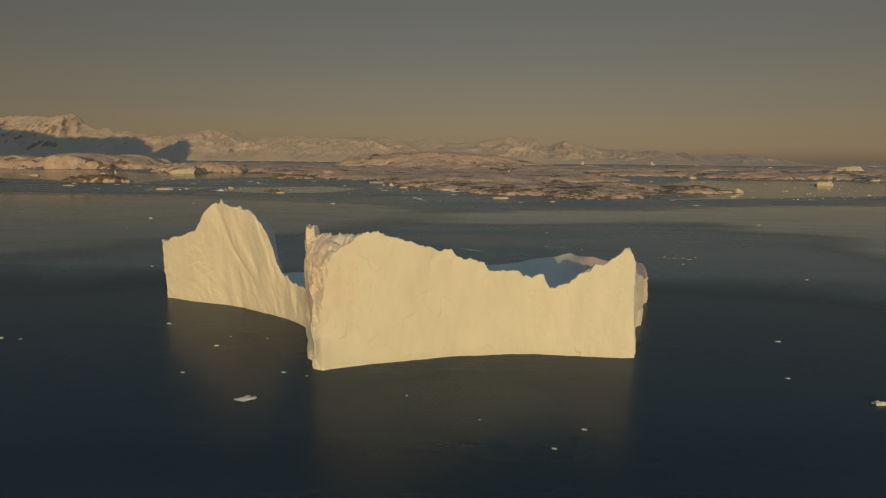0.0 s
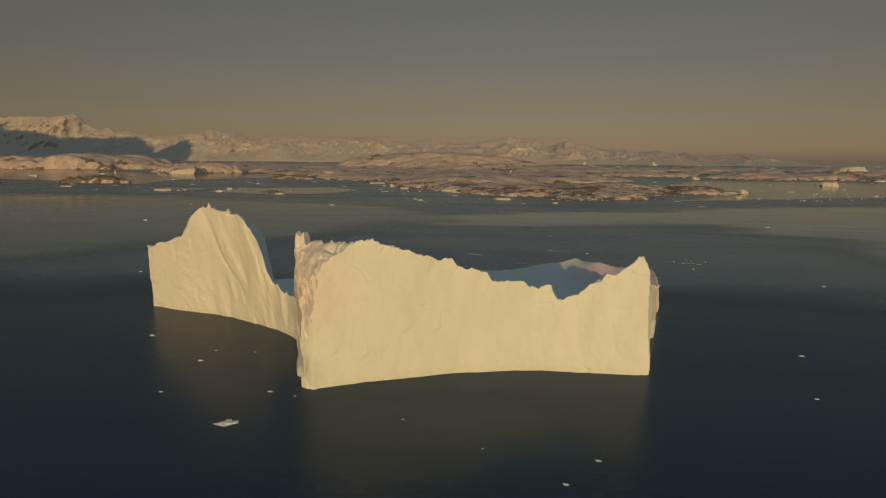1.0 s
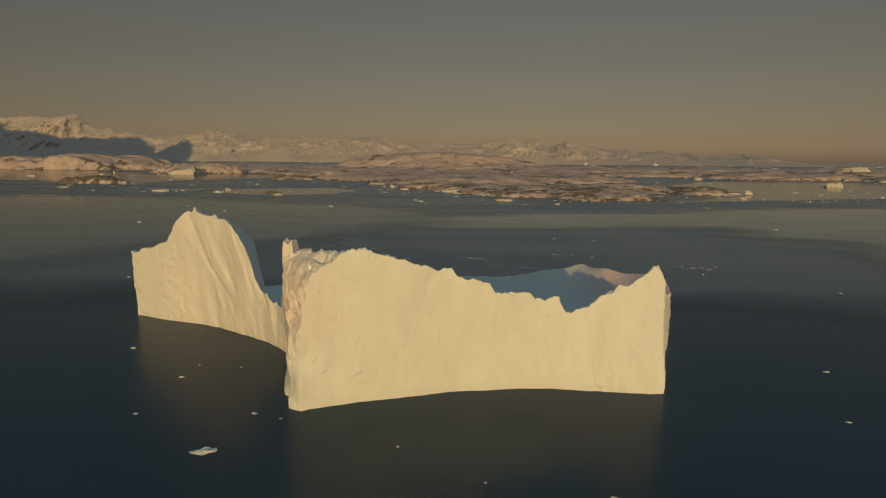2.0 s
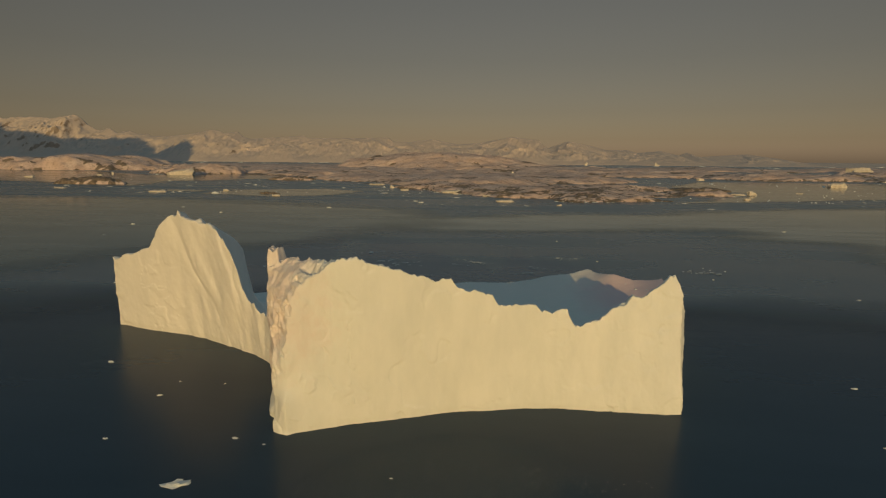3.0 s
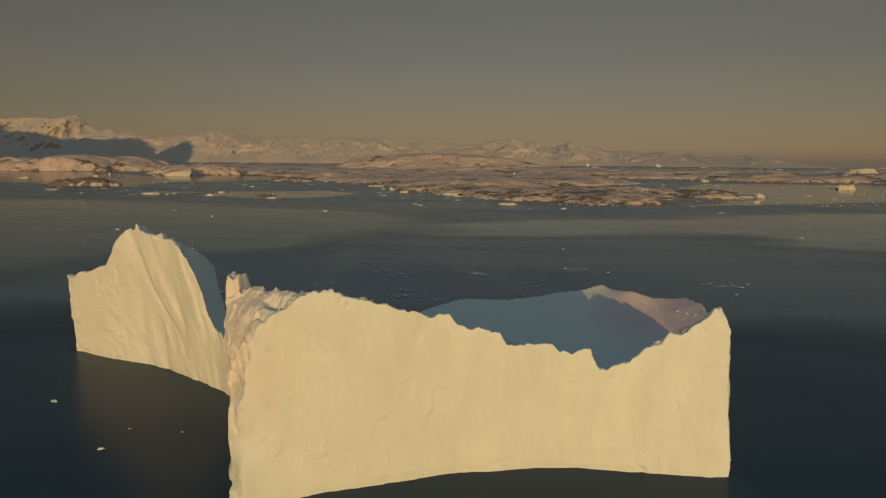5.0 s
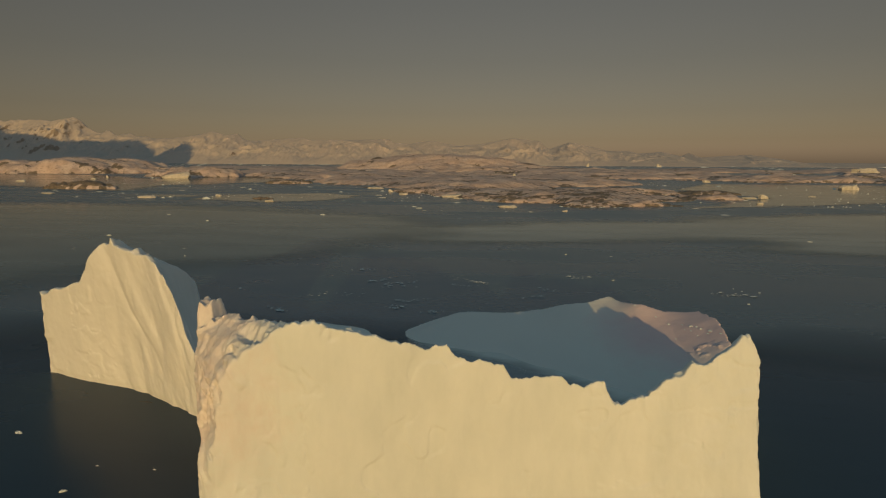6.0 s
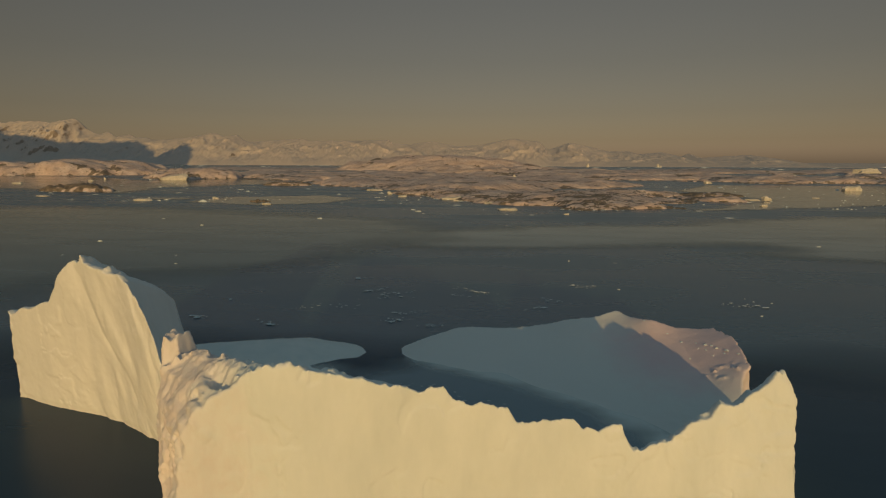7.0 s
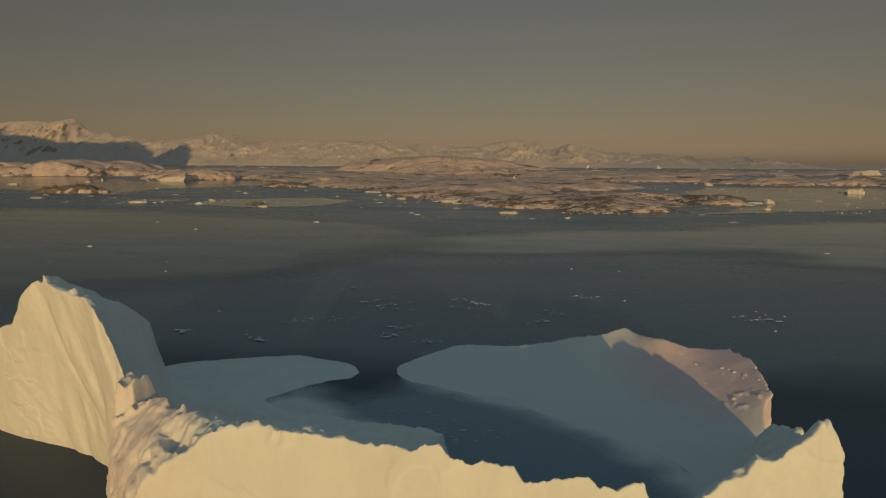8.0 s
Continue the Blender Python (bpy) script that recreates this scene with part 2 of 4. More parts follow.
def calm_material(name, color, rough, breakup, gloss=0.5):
    """A film on still water: a smoother mirror of the sky, over a base colour of its own."""
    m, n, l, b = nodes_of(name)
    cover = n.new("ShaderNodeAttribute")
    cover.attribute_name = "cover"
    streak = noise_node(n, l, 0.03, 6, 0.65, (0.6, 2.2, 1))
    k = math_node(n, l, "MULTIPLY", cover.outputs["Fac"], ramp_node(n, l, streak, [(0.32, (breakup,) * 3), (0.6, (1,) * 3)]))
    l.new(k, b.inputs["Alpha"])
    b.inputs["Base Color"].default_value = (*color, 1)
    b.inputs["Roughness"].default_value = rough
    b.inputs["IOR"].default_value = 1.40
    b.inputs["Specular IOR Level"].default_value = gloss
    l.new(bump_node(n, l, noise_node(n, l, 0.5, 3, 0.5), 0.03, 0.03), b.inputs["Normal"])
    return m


NEW_ICE = calm_material("new_sea_ice", (0.21, 0.215, 0.205), 0.10, 0.8)
# paler teal base paints in sky sheen that the mirror alone leaves dark
SHEEN_AND_SLICK = calm_material("painted_sheen_and_slick", (0.100, 0.190, 0.232), 0.08, 0.8, 0.85)
SUNKEN = calm_material("ice_foot_under_water", (0.76, 0.80, 0.80), 0.25, 0.97, 0.3)
SHALLOW = calm_material("water_over_sunken_ice", (0.23, 0.30, 0.355), 0.2, 0.95, 0.5)
CALM = calm_material("calm_sea_water", (0.036, 0.068, 0.110), 0.26, 0.92, 0.17)

# ---------------------------------------------------------------- sea
steps = np.concatenate([-9000 * 0.72 ** np.arange(16), 9000 * 0.72 ** np.arange(15, -1, -1)])
sx, sy = np.meshgrid(steps, steps + 150, indexing="ij")
cells = np.arange(sx.size).reshape(sx.shape)
sea_me = quick_mesh("water", np.stack([sx.ravel(), sy.ravel(), sx.ravel() * 0], 1),
                    np.stack([cells[:-1, :-1].ravel(), cells[1:, :-1].ravel(), cells[1:, 1:].ravel(), cells[:-1, 1:].ravel()], 1), WATER, False)
tagged(new("water", sea_me), "dark calm polar sea with faint ripples", "water", kind="structure")


def film_sheet(outline, label, soft=20.0, cell=6.0, height=0.10, strength=1.0, seed=1, material=None):
    """A thin sheet laid on the water that fades out towards its edge."""
    xs, ys = [p[0] for p in outline], [p[1] for p in outline]
    gx, gy = np.meshgrid(np.arange(min(xs), max(xs) + cell, cell), np.arange(min(ys), max(ys) + cell, cell), indexing="ij")
    wob = fractal(gx / (soft * 3), gy / (soft * 1.5), gx * 0, seed, 4) * soft * 0.5
    d = inside_distance(gx, gy, outline) + wob
    cover = np.clip(d / soft, 0, 1) * strength
    keep = np.zeros(gx.shape, bool)
    keep |= cover > 0
    idx = np.arange(gx.size).reshape(gx.shape)
    face = keep[:-1, :-1] | keep[1:, :-1] | keep[:-1, 1:] | keep[1:, 1:]
    q = np.stack([idx[:-1, :-1][face], idx[1:, :-1][face], idx[1:, 1:][face], idx[:-1, 1:][face]], 1)
    used, inv = np.unique(q, return_inverse=True)
    v = np.stack([gx.ravel(), gy.ravel(), np.full(gx.size, height)], 1)[used]
    me = quick_mesh("surface_film", v, inv.reshape(q.shape), material or NEW_ICE)
    me.attributes.new("cover", "FLOAT", "POINT").data.foreach_set("value", cover.ravel()[used].astype(np.float32))
    return tagged(new("surface_film", me), label, "sea ice", "films of grease ice", kind="structure")


film_sheet([(-271, 493), (-274, 560), (-182, 605), (-136, 561), (-148, 499), (-195, 469)], "pale oval film of grease ice on the sea", 8, 3, 0.10, 1.0, 2)
film_sheet([(-345, 515), (-340, 545), (-285, 548), (-285, 522)], "small pale film of grease ice on the sea", 8, 3, 0.10, 0.9, 3)
film_sheet([(-1100, 760), (-1100, 1120), (-850, 1120), (-598, 940), (-560, 1082), (-480, 1095), (-300, 900), (-428, 726), (-406, 590), (-532, 639)], "pale sheet of new ice in the bay", 18, 8, 0.10, 0.9, 4)
film_sheet([(130, 464), (227, 502), (310, 540), (700, 660), (900, 900), (430, 950), (300, 930), (210, 760), (215, 690), (250, 600), (185, 530)], "pale sheet of new ice beside the low island", 8, 5, 0.10, 1.0, 5)
film_sheet([(-110, 290), (-60, 345), (14, 378), (103, 402), (215, 452), (300, 476), (700, 560), (1000, 420), (900, 90), (190, 100), (105, 190), (130, 250), (60, 268), (105, 288), (-28, 265)], "broad painted sheen on calm open water", 28, 5, 0.10, 1.0, 6, SHEEN_AND_SLICK)
film_sheet([(-700, 120), (-620, 420), (-400, 440), (-250, 452), (-130, 425), (-50, 390), (-20, 300), (-40, 238), (-110, 180), (-160, 120)], "painted green-grey sheen on calm open water", 40, 6, 0.17, 0.85, 7, SHEEN_AND_SLICK)
film_sheet([(-190, 20), (-180, 160), (-70, 168), (-20, 166), (30, 168), (110, 160), (160, 60), (70, 20), (-60, 20)], "calm dark water in front of the iceberg", 42, 3, 0.015, 0.95, 10, CALM)
film_sheet([(-26, 62), (-20, 78), (-4, 84), (8, 78), (14, 66), (0, 58)], "thin slick of grease ice off the iceberg's wall", 7, 1.0, 0.03, 0.12, 8, SHEEN_AND_SLICK)
film_sheet([(-46, 128), (-36, 141), (-26, 141), (-17, 150), (0, 150), (16, 141), (27, 124), (22, 98), (-20, 94), (-34, 110)], "clear water over sunken ice in the iceberg's pool", 7, 0.8, 0.02, 0.9, 12, SHALLOW)

film_sheet([(-18.4, 143.6), (-12.4, 138.9), (-3.2, 134.2), (5, 129.2), (11, 124.2), (15.6, 118.8), (17.6, 113), (16.6, 102), (26, 102), (28, 118), (20, 132), (8, 140), (-14, 149)],
           "pale foot of the snow ramp under clear water", 4.6, 0.8, 0.04, 0.9, 13, SUNKEN)
film_sheet([(-31, 142), (-26, 138), (-23, 133), (-19, 128), (-15, 124), (-14, 112), (-24, 104), (-38, 120), (-42, 134), (-38, 142)],
           "pale foot of the low shelf under clear water", 6.0, 0.8, 0.06, 0.9, 14, SUNKEN)

# ---------------------------------------------------------------- iceberg
OUTLINE = [(-74, 120), (-65.4, 117.1), (-57, 115.2), (-53, 113.9), (-47.3, 110.6), (-41, 107.2), (-37.3, 104.6), (-34.2, 101),
           (-30, 90.1), (-26.4, 81.9), (-24.2, 81.1), (-20, 83.4), (-11, 87.1), (-6.7, 88.9), (1, 91.2), (4.2, 92), (9, 92.4),
           (14.4, 92.4), (22.7, 92.2), (25, 92.8), (25.8, 95), (27.8, 103), (30.2, 110), (31.8, 115.5), (31.6, 118), (32.6, 123),
           (34.6, 128.2), (36.6, 130.6), (37.5, 139), (36.3, 145), (33, 147.5), (25.5, 151), (22, 157.5), (15.7, 155), (5.8, 155),
           (-1.5, 154), (-10, 154.4), (-16.9, 151.6), (-19.6, 150.2), (-21.2, 147.6), (-23.5, 145), (-26.0, 148), (-28.2, 149.8), (-31.4, 150.8), (-39.6, 152.9),
           (-46.3, 151.1), (-57, 147), (-67, 138), (-74.5, 127)]
WALL_TOP = [(-36, 5), (-34, 8.5), (-32.3, 13), (-30.6, 18.5), (-28, 19.7), (-26, 20.2), (-22, 20.5), (-19.2, 21.0), (-17.7, 21.3), (-14.5, 20.8),
            (-11.9, 20), (-8.5, 18.9), (-7.2, 18.3), (-5.3, 18.6), (-4.4, 17.6), (-3.6, 17.1), (-0.2, 15.9), (0.5, 14.6), (5.4, 14.7),
            (6.3, 13.6), (7.6, 13.3), (8.6, 13.6), (9.6, 13.6), (9.9, 12.4), (10.8, 11.4), (13.9, 12.1), (14.6, 13.1), (17.4, 14.5), (18.2, 15.4), (19.3, 15.1), (22, 16.8), (23.2, 18.0), (23.9, 18.1), (24.5, 16.8), (25.2, 14.6), (25.6, 12)]
WALL_CREST = [(-34, 99), (-30, 91), (-26, 88.5), (-22, 86.5), (-17.5, 84.2), (-11, 86.3), (-5, 88.1), (0, 90.4), (9.4, 93), (23, 96.1), (27, 96.8)]
WALL_LEAN = [(-30, 0.5), (-24, 0.8), (-17, -0.6), (-5, -0.8), (0, -0.4), (9, 0.8), (23, 3.3), (26, 3.3)]
TOWER_LEAN = [(-76, 0), (-69, -0.2), (-61, -1.1), (-52, -1.1), (-45, -0.5), (-38, 0)]
CORNER = [(-3, -1), (-1.4, 3), (-0.64, 8), (0.38, 13.2), (1.1, 17.0), (2.5, 18.9), (4.2, 20.2), (6.5, 21.6), (9, 23)]
TOWER_TOP = [(-74.5, 13.6), (-73.2, 13.2), (-70.5, 14.4), (-64.3, 16.2), (-62.9, 17.6), (-61.6, 19.6), (-60.1, 21.1), (-58.5, 22.3), (-57.2, 22.5), (-56.5, 22.9), (-56.1, 23.7), (-55.6, 22.6),
             (-54.2, 22.2), (-51.5, 21.9), (-48.3, 21.4), (-45.8, 19.4), (-44.2, 17.6), (-43, 15.2), (-42.3, 12.6), (-41, 10.1), (-37.4, 8.8), (-36, 9.2), (-33.5, 9.4), (-31.5, 8)]
TOWER_FRONT = [(-74, 120), (-65.4, 116.6), (-57, 113.4), (-53, 112.2), (-47.3, 110.0), (-41, 107.0), (-37.3, 104.2), (-33.5, 99.5)]
SHELF = [(-70, 122), (-36, 106), (-28, 100), (-18, 112), (-20, 124), (-24.5, 127), (-28.4, 129), (-34.4, 131), (-37, 133), (-33.8, 137.4),
         (-30, 141.6), (-27.2, 143.2), (-26.2, 146), (-27.4, 149), (-31, 151.8), (-39.6, 153.5), (-46.3, 152), (-60, 147), (-74, 134)]
POOL_EDGE = [(-20.6, 148.8), (-20.1, 145.7), (-18.5, 143.9), (-15.7, 142.6), (-10.7, 140.8), (-1.3, 137.5), (7.1, 132.6), (13, 128.7), (18.3, 123.2), (21.3, 119), (22.2, 115.3), (21.5, 108), (20, 101)]
RAMP = [(-20.6, 148.8), (-20.1, 145.7), (-18.5, 143.9), (-15.7, 142.6), (-10.7, 140.8), (-1.3, 137.5), (7.1, 132.6), (13, 128.7), (18.3, 123.2), (21.3, 119), (22.2, 115.3),
        (21.5, 108), (20, 101), (30, 100), (40, 128), (42, 150), (22, 165), (-21, 158)]


def berg_tops(x, y):
    """Height of the ice at each place, for each of its four masses."""
    flat = x * 0
    jag = vnoise(x * 1.3, y * 0.7, flat, 31) * 0.22 + vnoise(x * 2.9, y * 0.9, flat, 33) * 0.12 + vnoise(x * 0.5, y * 0.5, flat, 32) * 0.2 + vnoise(x * 6.3, y * 3.1, flat, 34) * 0.07
    crumbs = np.maximum(fractal(x / 1.1, y / 1.1, flat, 43, 4, 0.52) - 0.12, 0)
    # the front wall, sharp in front and falling back to the pool
    crest = along(x, WALL_CREST)
    u = np.maximum(y - crest, 0)
    slope = along(x, [(-30, 0.50), (-9, 0.50), (-4, 0.75), (6, 1.0), (26, 1.3)])
    wall = along(x, WALL_TOP) + jag - 0.12 - slope * np.maximum(u - 0.6, 0) - 0.15 * np.minimum(u, 0.6)
    # the crumpled corner behind the wall's lip, with a hollow in the lee of the lip
    over = (x + 25) * 0.64 + (y - 83) * 0.77
    warp = 0.9 * vnoise(x / 2.2, y / 2.2, flat, 42)
    streaks = fractal((x * 0.77 - y * 0.64) / 1.25 + warp, over / 3.4 - warp, flat, 41, 4, 0.5)
    hollow = np.exp(-((over - 3.4) / 0.9) ** 2 - ((x * 0.77 - y * 0.64 + 71.2) / 2.2) ** 2)
    wall = wall - np.where(x < -14.5, 2.2 * hollow + np.clip((-17 - x) / 3, 0, 1) * 0.22 * np.abs(streaks), 0)
    wall = wall + np.clip((-11.5 - x) / 4, 0.12, 1) * 0.5 * (crumbs + 0.35 * np.maximum(vnoise(x * 2.6, y * 2.6, flat, 39), 0)) * np.clip((2.8 - u) / 1.6, 0, 1)
    horn = 21.3 - 5.5 * np.maximum(np.maximum(np.abs(x + 28.6 + 0.1 * vnoise(x, y, flat, 40)), np.abs(y - 90.4) * 0.8) - 0.75, 0) - 0.4 * np.exp(-((x + 28.5) / 0.3) ** 2)
    wall = np.maximum(wall, np.where(horn > 15, horn + 0.14 * fractal(x / 0.6, y / 0.6, flat, 46, 3, 0.55), -9))
    wall = np.where(x < -36, -9, wall)
    # the ridge along the right rim
    back = np.clip(y - 94, 0, 60)
    rim = np.minimum(16.5 - 0.40 * back, 12.2) + 0.12 * streaks + (0.1 + 0.5 * vnoise(x * 0.8, y * 0.8, flat, 47) + 0.4 * vnoise(x * 1.9, y * 1.9, flat, 48)) * np.clip((y - 104) / 4, 0, 1)
    rim = rim - 1.3 * np.maximum(along(y, [(94, 25.5), (103, 26.5), (110, 28.6), (116, 30), (127, 32.2)]) - x, 0)
    wall = np.maximum(wall, np.where((y < 121) & (y > 93), rim - 0.12 * np.maximum(y - 116, 0), -9))
    # the tower
    d = np.maximum(y - along(x, TOWER_FRONT), 0)
    ridge = along(x, TOWER_TOP) + jag * 0.7 + np.clip((x + 56) / 4, 0, 1) * (0.5 * crumbs - 0.15 + 0.25 * vnoise(x / 1.2, y / 1.2, flat, 49)) * np.clip((3.2 - d) / 1.5, 0, 1)
    fall = along(d / along(x, [(-74, 20), (-52, 27), (-44, 23), (-34, 16)]), [(0, 1), (0.04, 0.995), (0.34, 0.83), (0.42, 0.75), (0.47, 0.56), (0.56, 0.28), (0.7, 0.11), (1, 0)])
    ground = np.clip(0.25 * inside_distance(x, y, SHELF), -3, 1.6)
    sharp = along(x, [(-74, 0), (-47.9, 0), (-45.0, 1), (-30, 1)])
    steep = np.maximum(1 - d / 11.5, 0) ** 1.3
    fall = fall * (1 - sharp) + steep * sharp
    tower = np.where(x < -31, 1 + (ridge - 1) * fall - 0.02 * d, -9)
    tower = np.where(d > 26, -9, tower)
    # the low shelf and the snow ramp
    shelf = ground + vnoise(x * 0.12, y * 0.12, flat, 51) * 0.3 + 0.05 * fractal(x / 3, y / 3, flat, 53, 3)
    rise = line_distance(x, y, POOL_EDGE) * np.where(inside_distance(x, y, RAMP) > 0, 1, -1)
    ramp = np.minimum(0.240 * rise, 7.9) + np.maximum(x - 30, 0) * 0.25 * np.clip((y - 122) / 8, 0, 1) * np.clip((152 - y) / 12, 0, 1) + vnoise(x * 0.15, y * 0.15, flat, 52) * 0.25
    ramp = ramp + 1.1 * np.exp(-((x - 26.5) / 3.2) ** 2 - ((y - 150.5) / 4) ** 2) + 0.03 * fractal(x / 2.0, y / 2.0, flat, 54, 3)
    ramp = ramp + np.maximum(fractal(x * 0.9, y * 0.7, flat, 55, 4, 0.65) + 0.2, 0) * 0.6 * np.exp(-((x - 32.6) / 2.3) ** 2 - ((y - 131.3) / 1.5) ** 2)
    ramp = ramp - 0.6 * np.exp(-((x - 3) / 5) ** 2 - ((y - 154) / 3) ** 2)
    ramp = np.where(y > 99, ramp, -9)
    return wall, tower, shelf, ramp


def berg_block(lo, hi, cell, finer=()):
    """The skin of the berg inside one box of the plan; boxes that a finer block covers stay plain."""
    gx, gy, gz = [np.arange(a, b, cell) for a, b in zip(lo, hi)]
    X, Y = np.meshgrid(gx, gy, indexing="ij")
    top = np.maximum.reduce(berg_tops(X, Y))
    lean = along(X, WALL_LEAN) * np.clip((112 - Y) / 6, 0, 1) * np.clip((X + 33) / 3, 0, 1) + along(X, TOWER_LEAN) * np.clip((124 - Y) / 5, 0, 1)
    field = np.empty((len(gx), len(gy), len(gz)), np.float32)
    d0 = inside_distance(X, Y, OUTLINE)
    open_plan = np.abs(d0) < 6
    for (x0, y0, _), (x1, y1, _) in finer:
        open_plan &= ~((X > x0 + 1.5) & (X < x1 - 1.5) & (Y > y0 + 1.5) & (Y < y1 - 1.5))
    corner = (X < -14.5) & (X > -36) & (Y < 98) & (np.abs((X + 25) * 0.64 + (Y - 83) * 0.77) < 9) & (d0 > -3)
    for k, z in enumerate(gz):
        side = d0.copy()
        near = open_plan & (top > z - 1.5)
        xs, ys = X[near], Y[near]
        tilt = 0.055 * max(z, 0) * np.clip((-66 - xs) / 5, 0, 1)
        d = inside_distance(xs + tilt, ys - lean[near] * max(z, 0) / 17.0, OUTLINE)
        d = d - 1.5 * np.clip((4.5 - z) / 1.5, 0, 1) * np.clip((xs - 25) / 1.5, 0, 1) * np.clip((ys - 95.5) / 1.5, 0, 1) * np.clip((112 - ys) / 3, 0, 1)
        skin = np.abs(d) < 1.8
        xs, ys = xs[skin], ys[skin]
        zz = np.full(xs.shape, z)
        left = np.clip((-22.5 - xs) / 2, 0, 1) * np.clip((xs + 37) / 3, 0, 1) * np.clip((100 - ys) / 3, 0, 1)
        tower = np.clip((xs + 62) / 8, 0, 1) * np.clip((-35 - xs) / 4, 0, 1)
        right = np.clip((xs - 13) / 6, 0, 1)
        flat_end = np.clip((-50 - xs) / 10, 0, 1)
        relief = fractal(xs / 5.0, ys / 5.0, zz / 12, 61, 3) * (0.17 - 0.08 * flat_end)
        relief = relief + fractal(xs / 1.3, ys / 1.3, zz / 1.7, 62, 5, 0.6) * 0.035 * (1 + right)
        relief = relief - np.maximum(0.16 - np.abs(fractal(xs / 3.4, ys / 3.4, zz / 5.0, 66, 5)), 0) * 0.7 * np.clip(vnoise(xs / 5, ys / 5, zz / 6, 67) * 2, 0, 1) * (1 + 1.6 * right - 0.85 * np.clip((-36 - xs) / 6, 0, 1))
        # slabs that have scaled off the face, with a step at their upper edge
        scale_x, scale_z = xs / 4.5 + 0.7 * vnoise(xs / 2.0, ys / 2.0, zz / 3.0, 68), zz / 6.5 + 0.6 * vnoise(xs / 3.0, ys / 3.0, zz / 2.0, 69)
        relief = relief - 0.10 * np.clip((fractal(scale_x, ys * 0, scale_z, 70, 4, 0.6) - 0.12) * 3.2, 0, 1) * (1 - tower)
        relief = relief + left * 0.5 * vnoise(xs / 2.4, ys / 2.4, zz / 3.2, 72)
        # flutes on the tower
        bend = xs / 5.2 + zz / 15 + 0.35 * vnoise(xs / 6, ys / 6, zz / 7, 73)
        relief = relief + tower * ((0.6 * np.sqrt(fractal(bend, ys / 7, zz / 24, 64, 3, 0.5) ** 2 + 0.02) - 0.2) + 0.09 * (0.4 - np.abs(fractal(xs / 1.3 + zz / 5, ys / 1.6, zz / 5, 65, 4, 0.6))) * np.clip((xs + 56) / 8, 0, 1))
        # chipped upright edges
        relief = relief + 0.16 * fractal(xs / 2.4, ys / 2.4, zz / 2.1, 74, 3, 0.6) * np.maximum(np.clip((xs - 24.0) / 1.0, 0, 1), np.clip((-71.5 - xs) / 1.5, 0, 1))
        undercut = -0.12 * np.exp(-((z - 0.1) / 0.5) ** 2)
        d[skin] = d[skin] + relief + undercut
        side[near] = d - 0.25
        field[:, :, k] = np.minimum(side, (top - z) * 0.7)
        # cascades of frozen snow where the wall's left corner has broken away
        xs, ys = X[corner], Y[corner]
        zz = np.full(xs.shape, z)
        over = (xs + 25) * 0.64 + (ys - 83) * 0.77 - np.interp(z, [h for _, h in CORNER], [c for c, _ in CORNER])
        slant = xs * 0.77 - ys * 0.64 + 0.55 * zz + 1.1 * vnoise(xs / 1.8, ys / 1.8, zz / 2.6, 71)
        folds = (0.42 - np.abs(fractal(slant / 1.6, (xs * 0.64 + ys * 0.77) / 3.0, zz / 3.0, 63, 5, 0.56))) * 0.55 + 0.10 * fractal(xs / 0.6, ys / 0.6, zz / 0.7, 75, 3, 0.6)
        over = over + folds + 0.4 * vnoise(xs / 2.6, ys / 2.6, zz / 2.2, 76) + 8 * np.clip((xs + 20) / 5, 0, 1) + 6 * np.clip(2.4 - np.hypot(xs + 28.7, ys - 90.4), 0, 1) * np.clip((z - 17) / 1.5, 0, 1)
        field[:, :, k][corner] = np.minimum(field[:, :, k][corner], over * 0.8)
    field[:, :, 0] = -1
    return surface(field, lo, cell)


def within(p, box, inset):
    return np.all((p > np.asarray(box[0]) + inset) & (p < np.asarray(box[1]) - inset), axis=1)


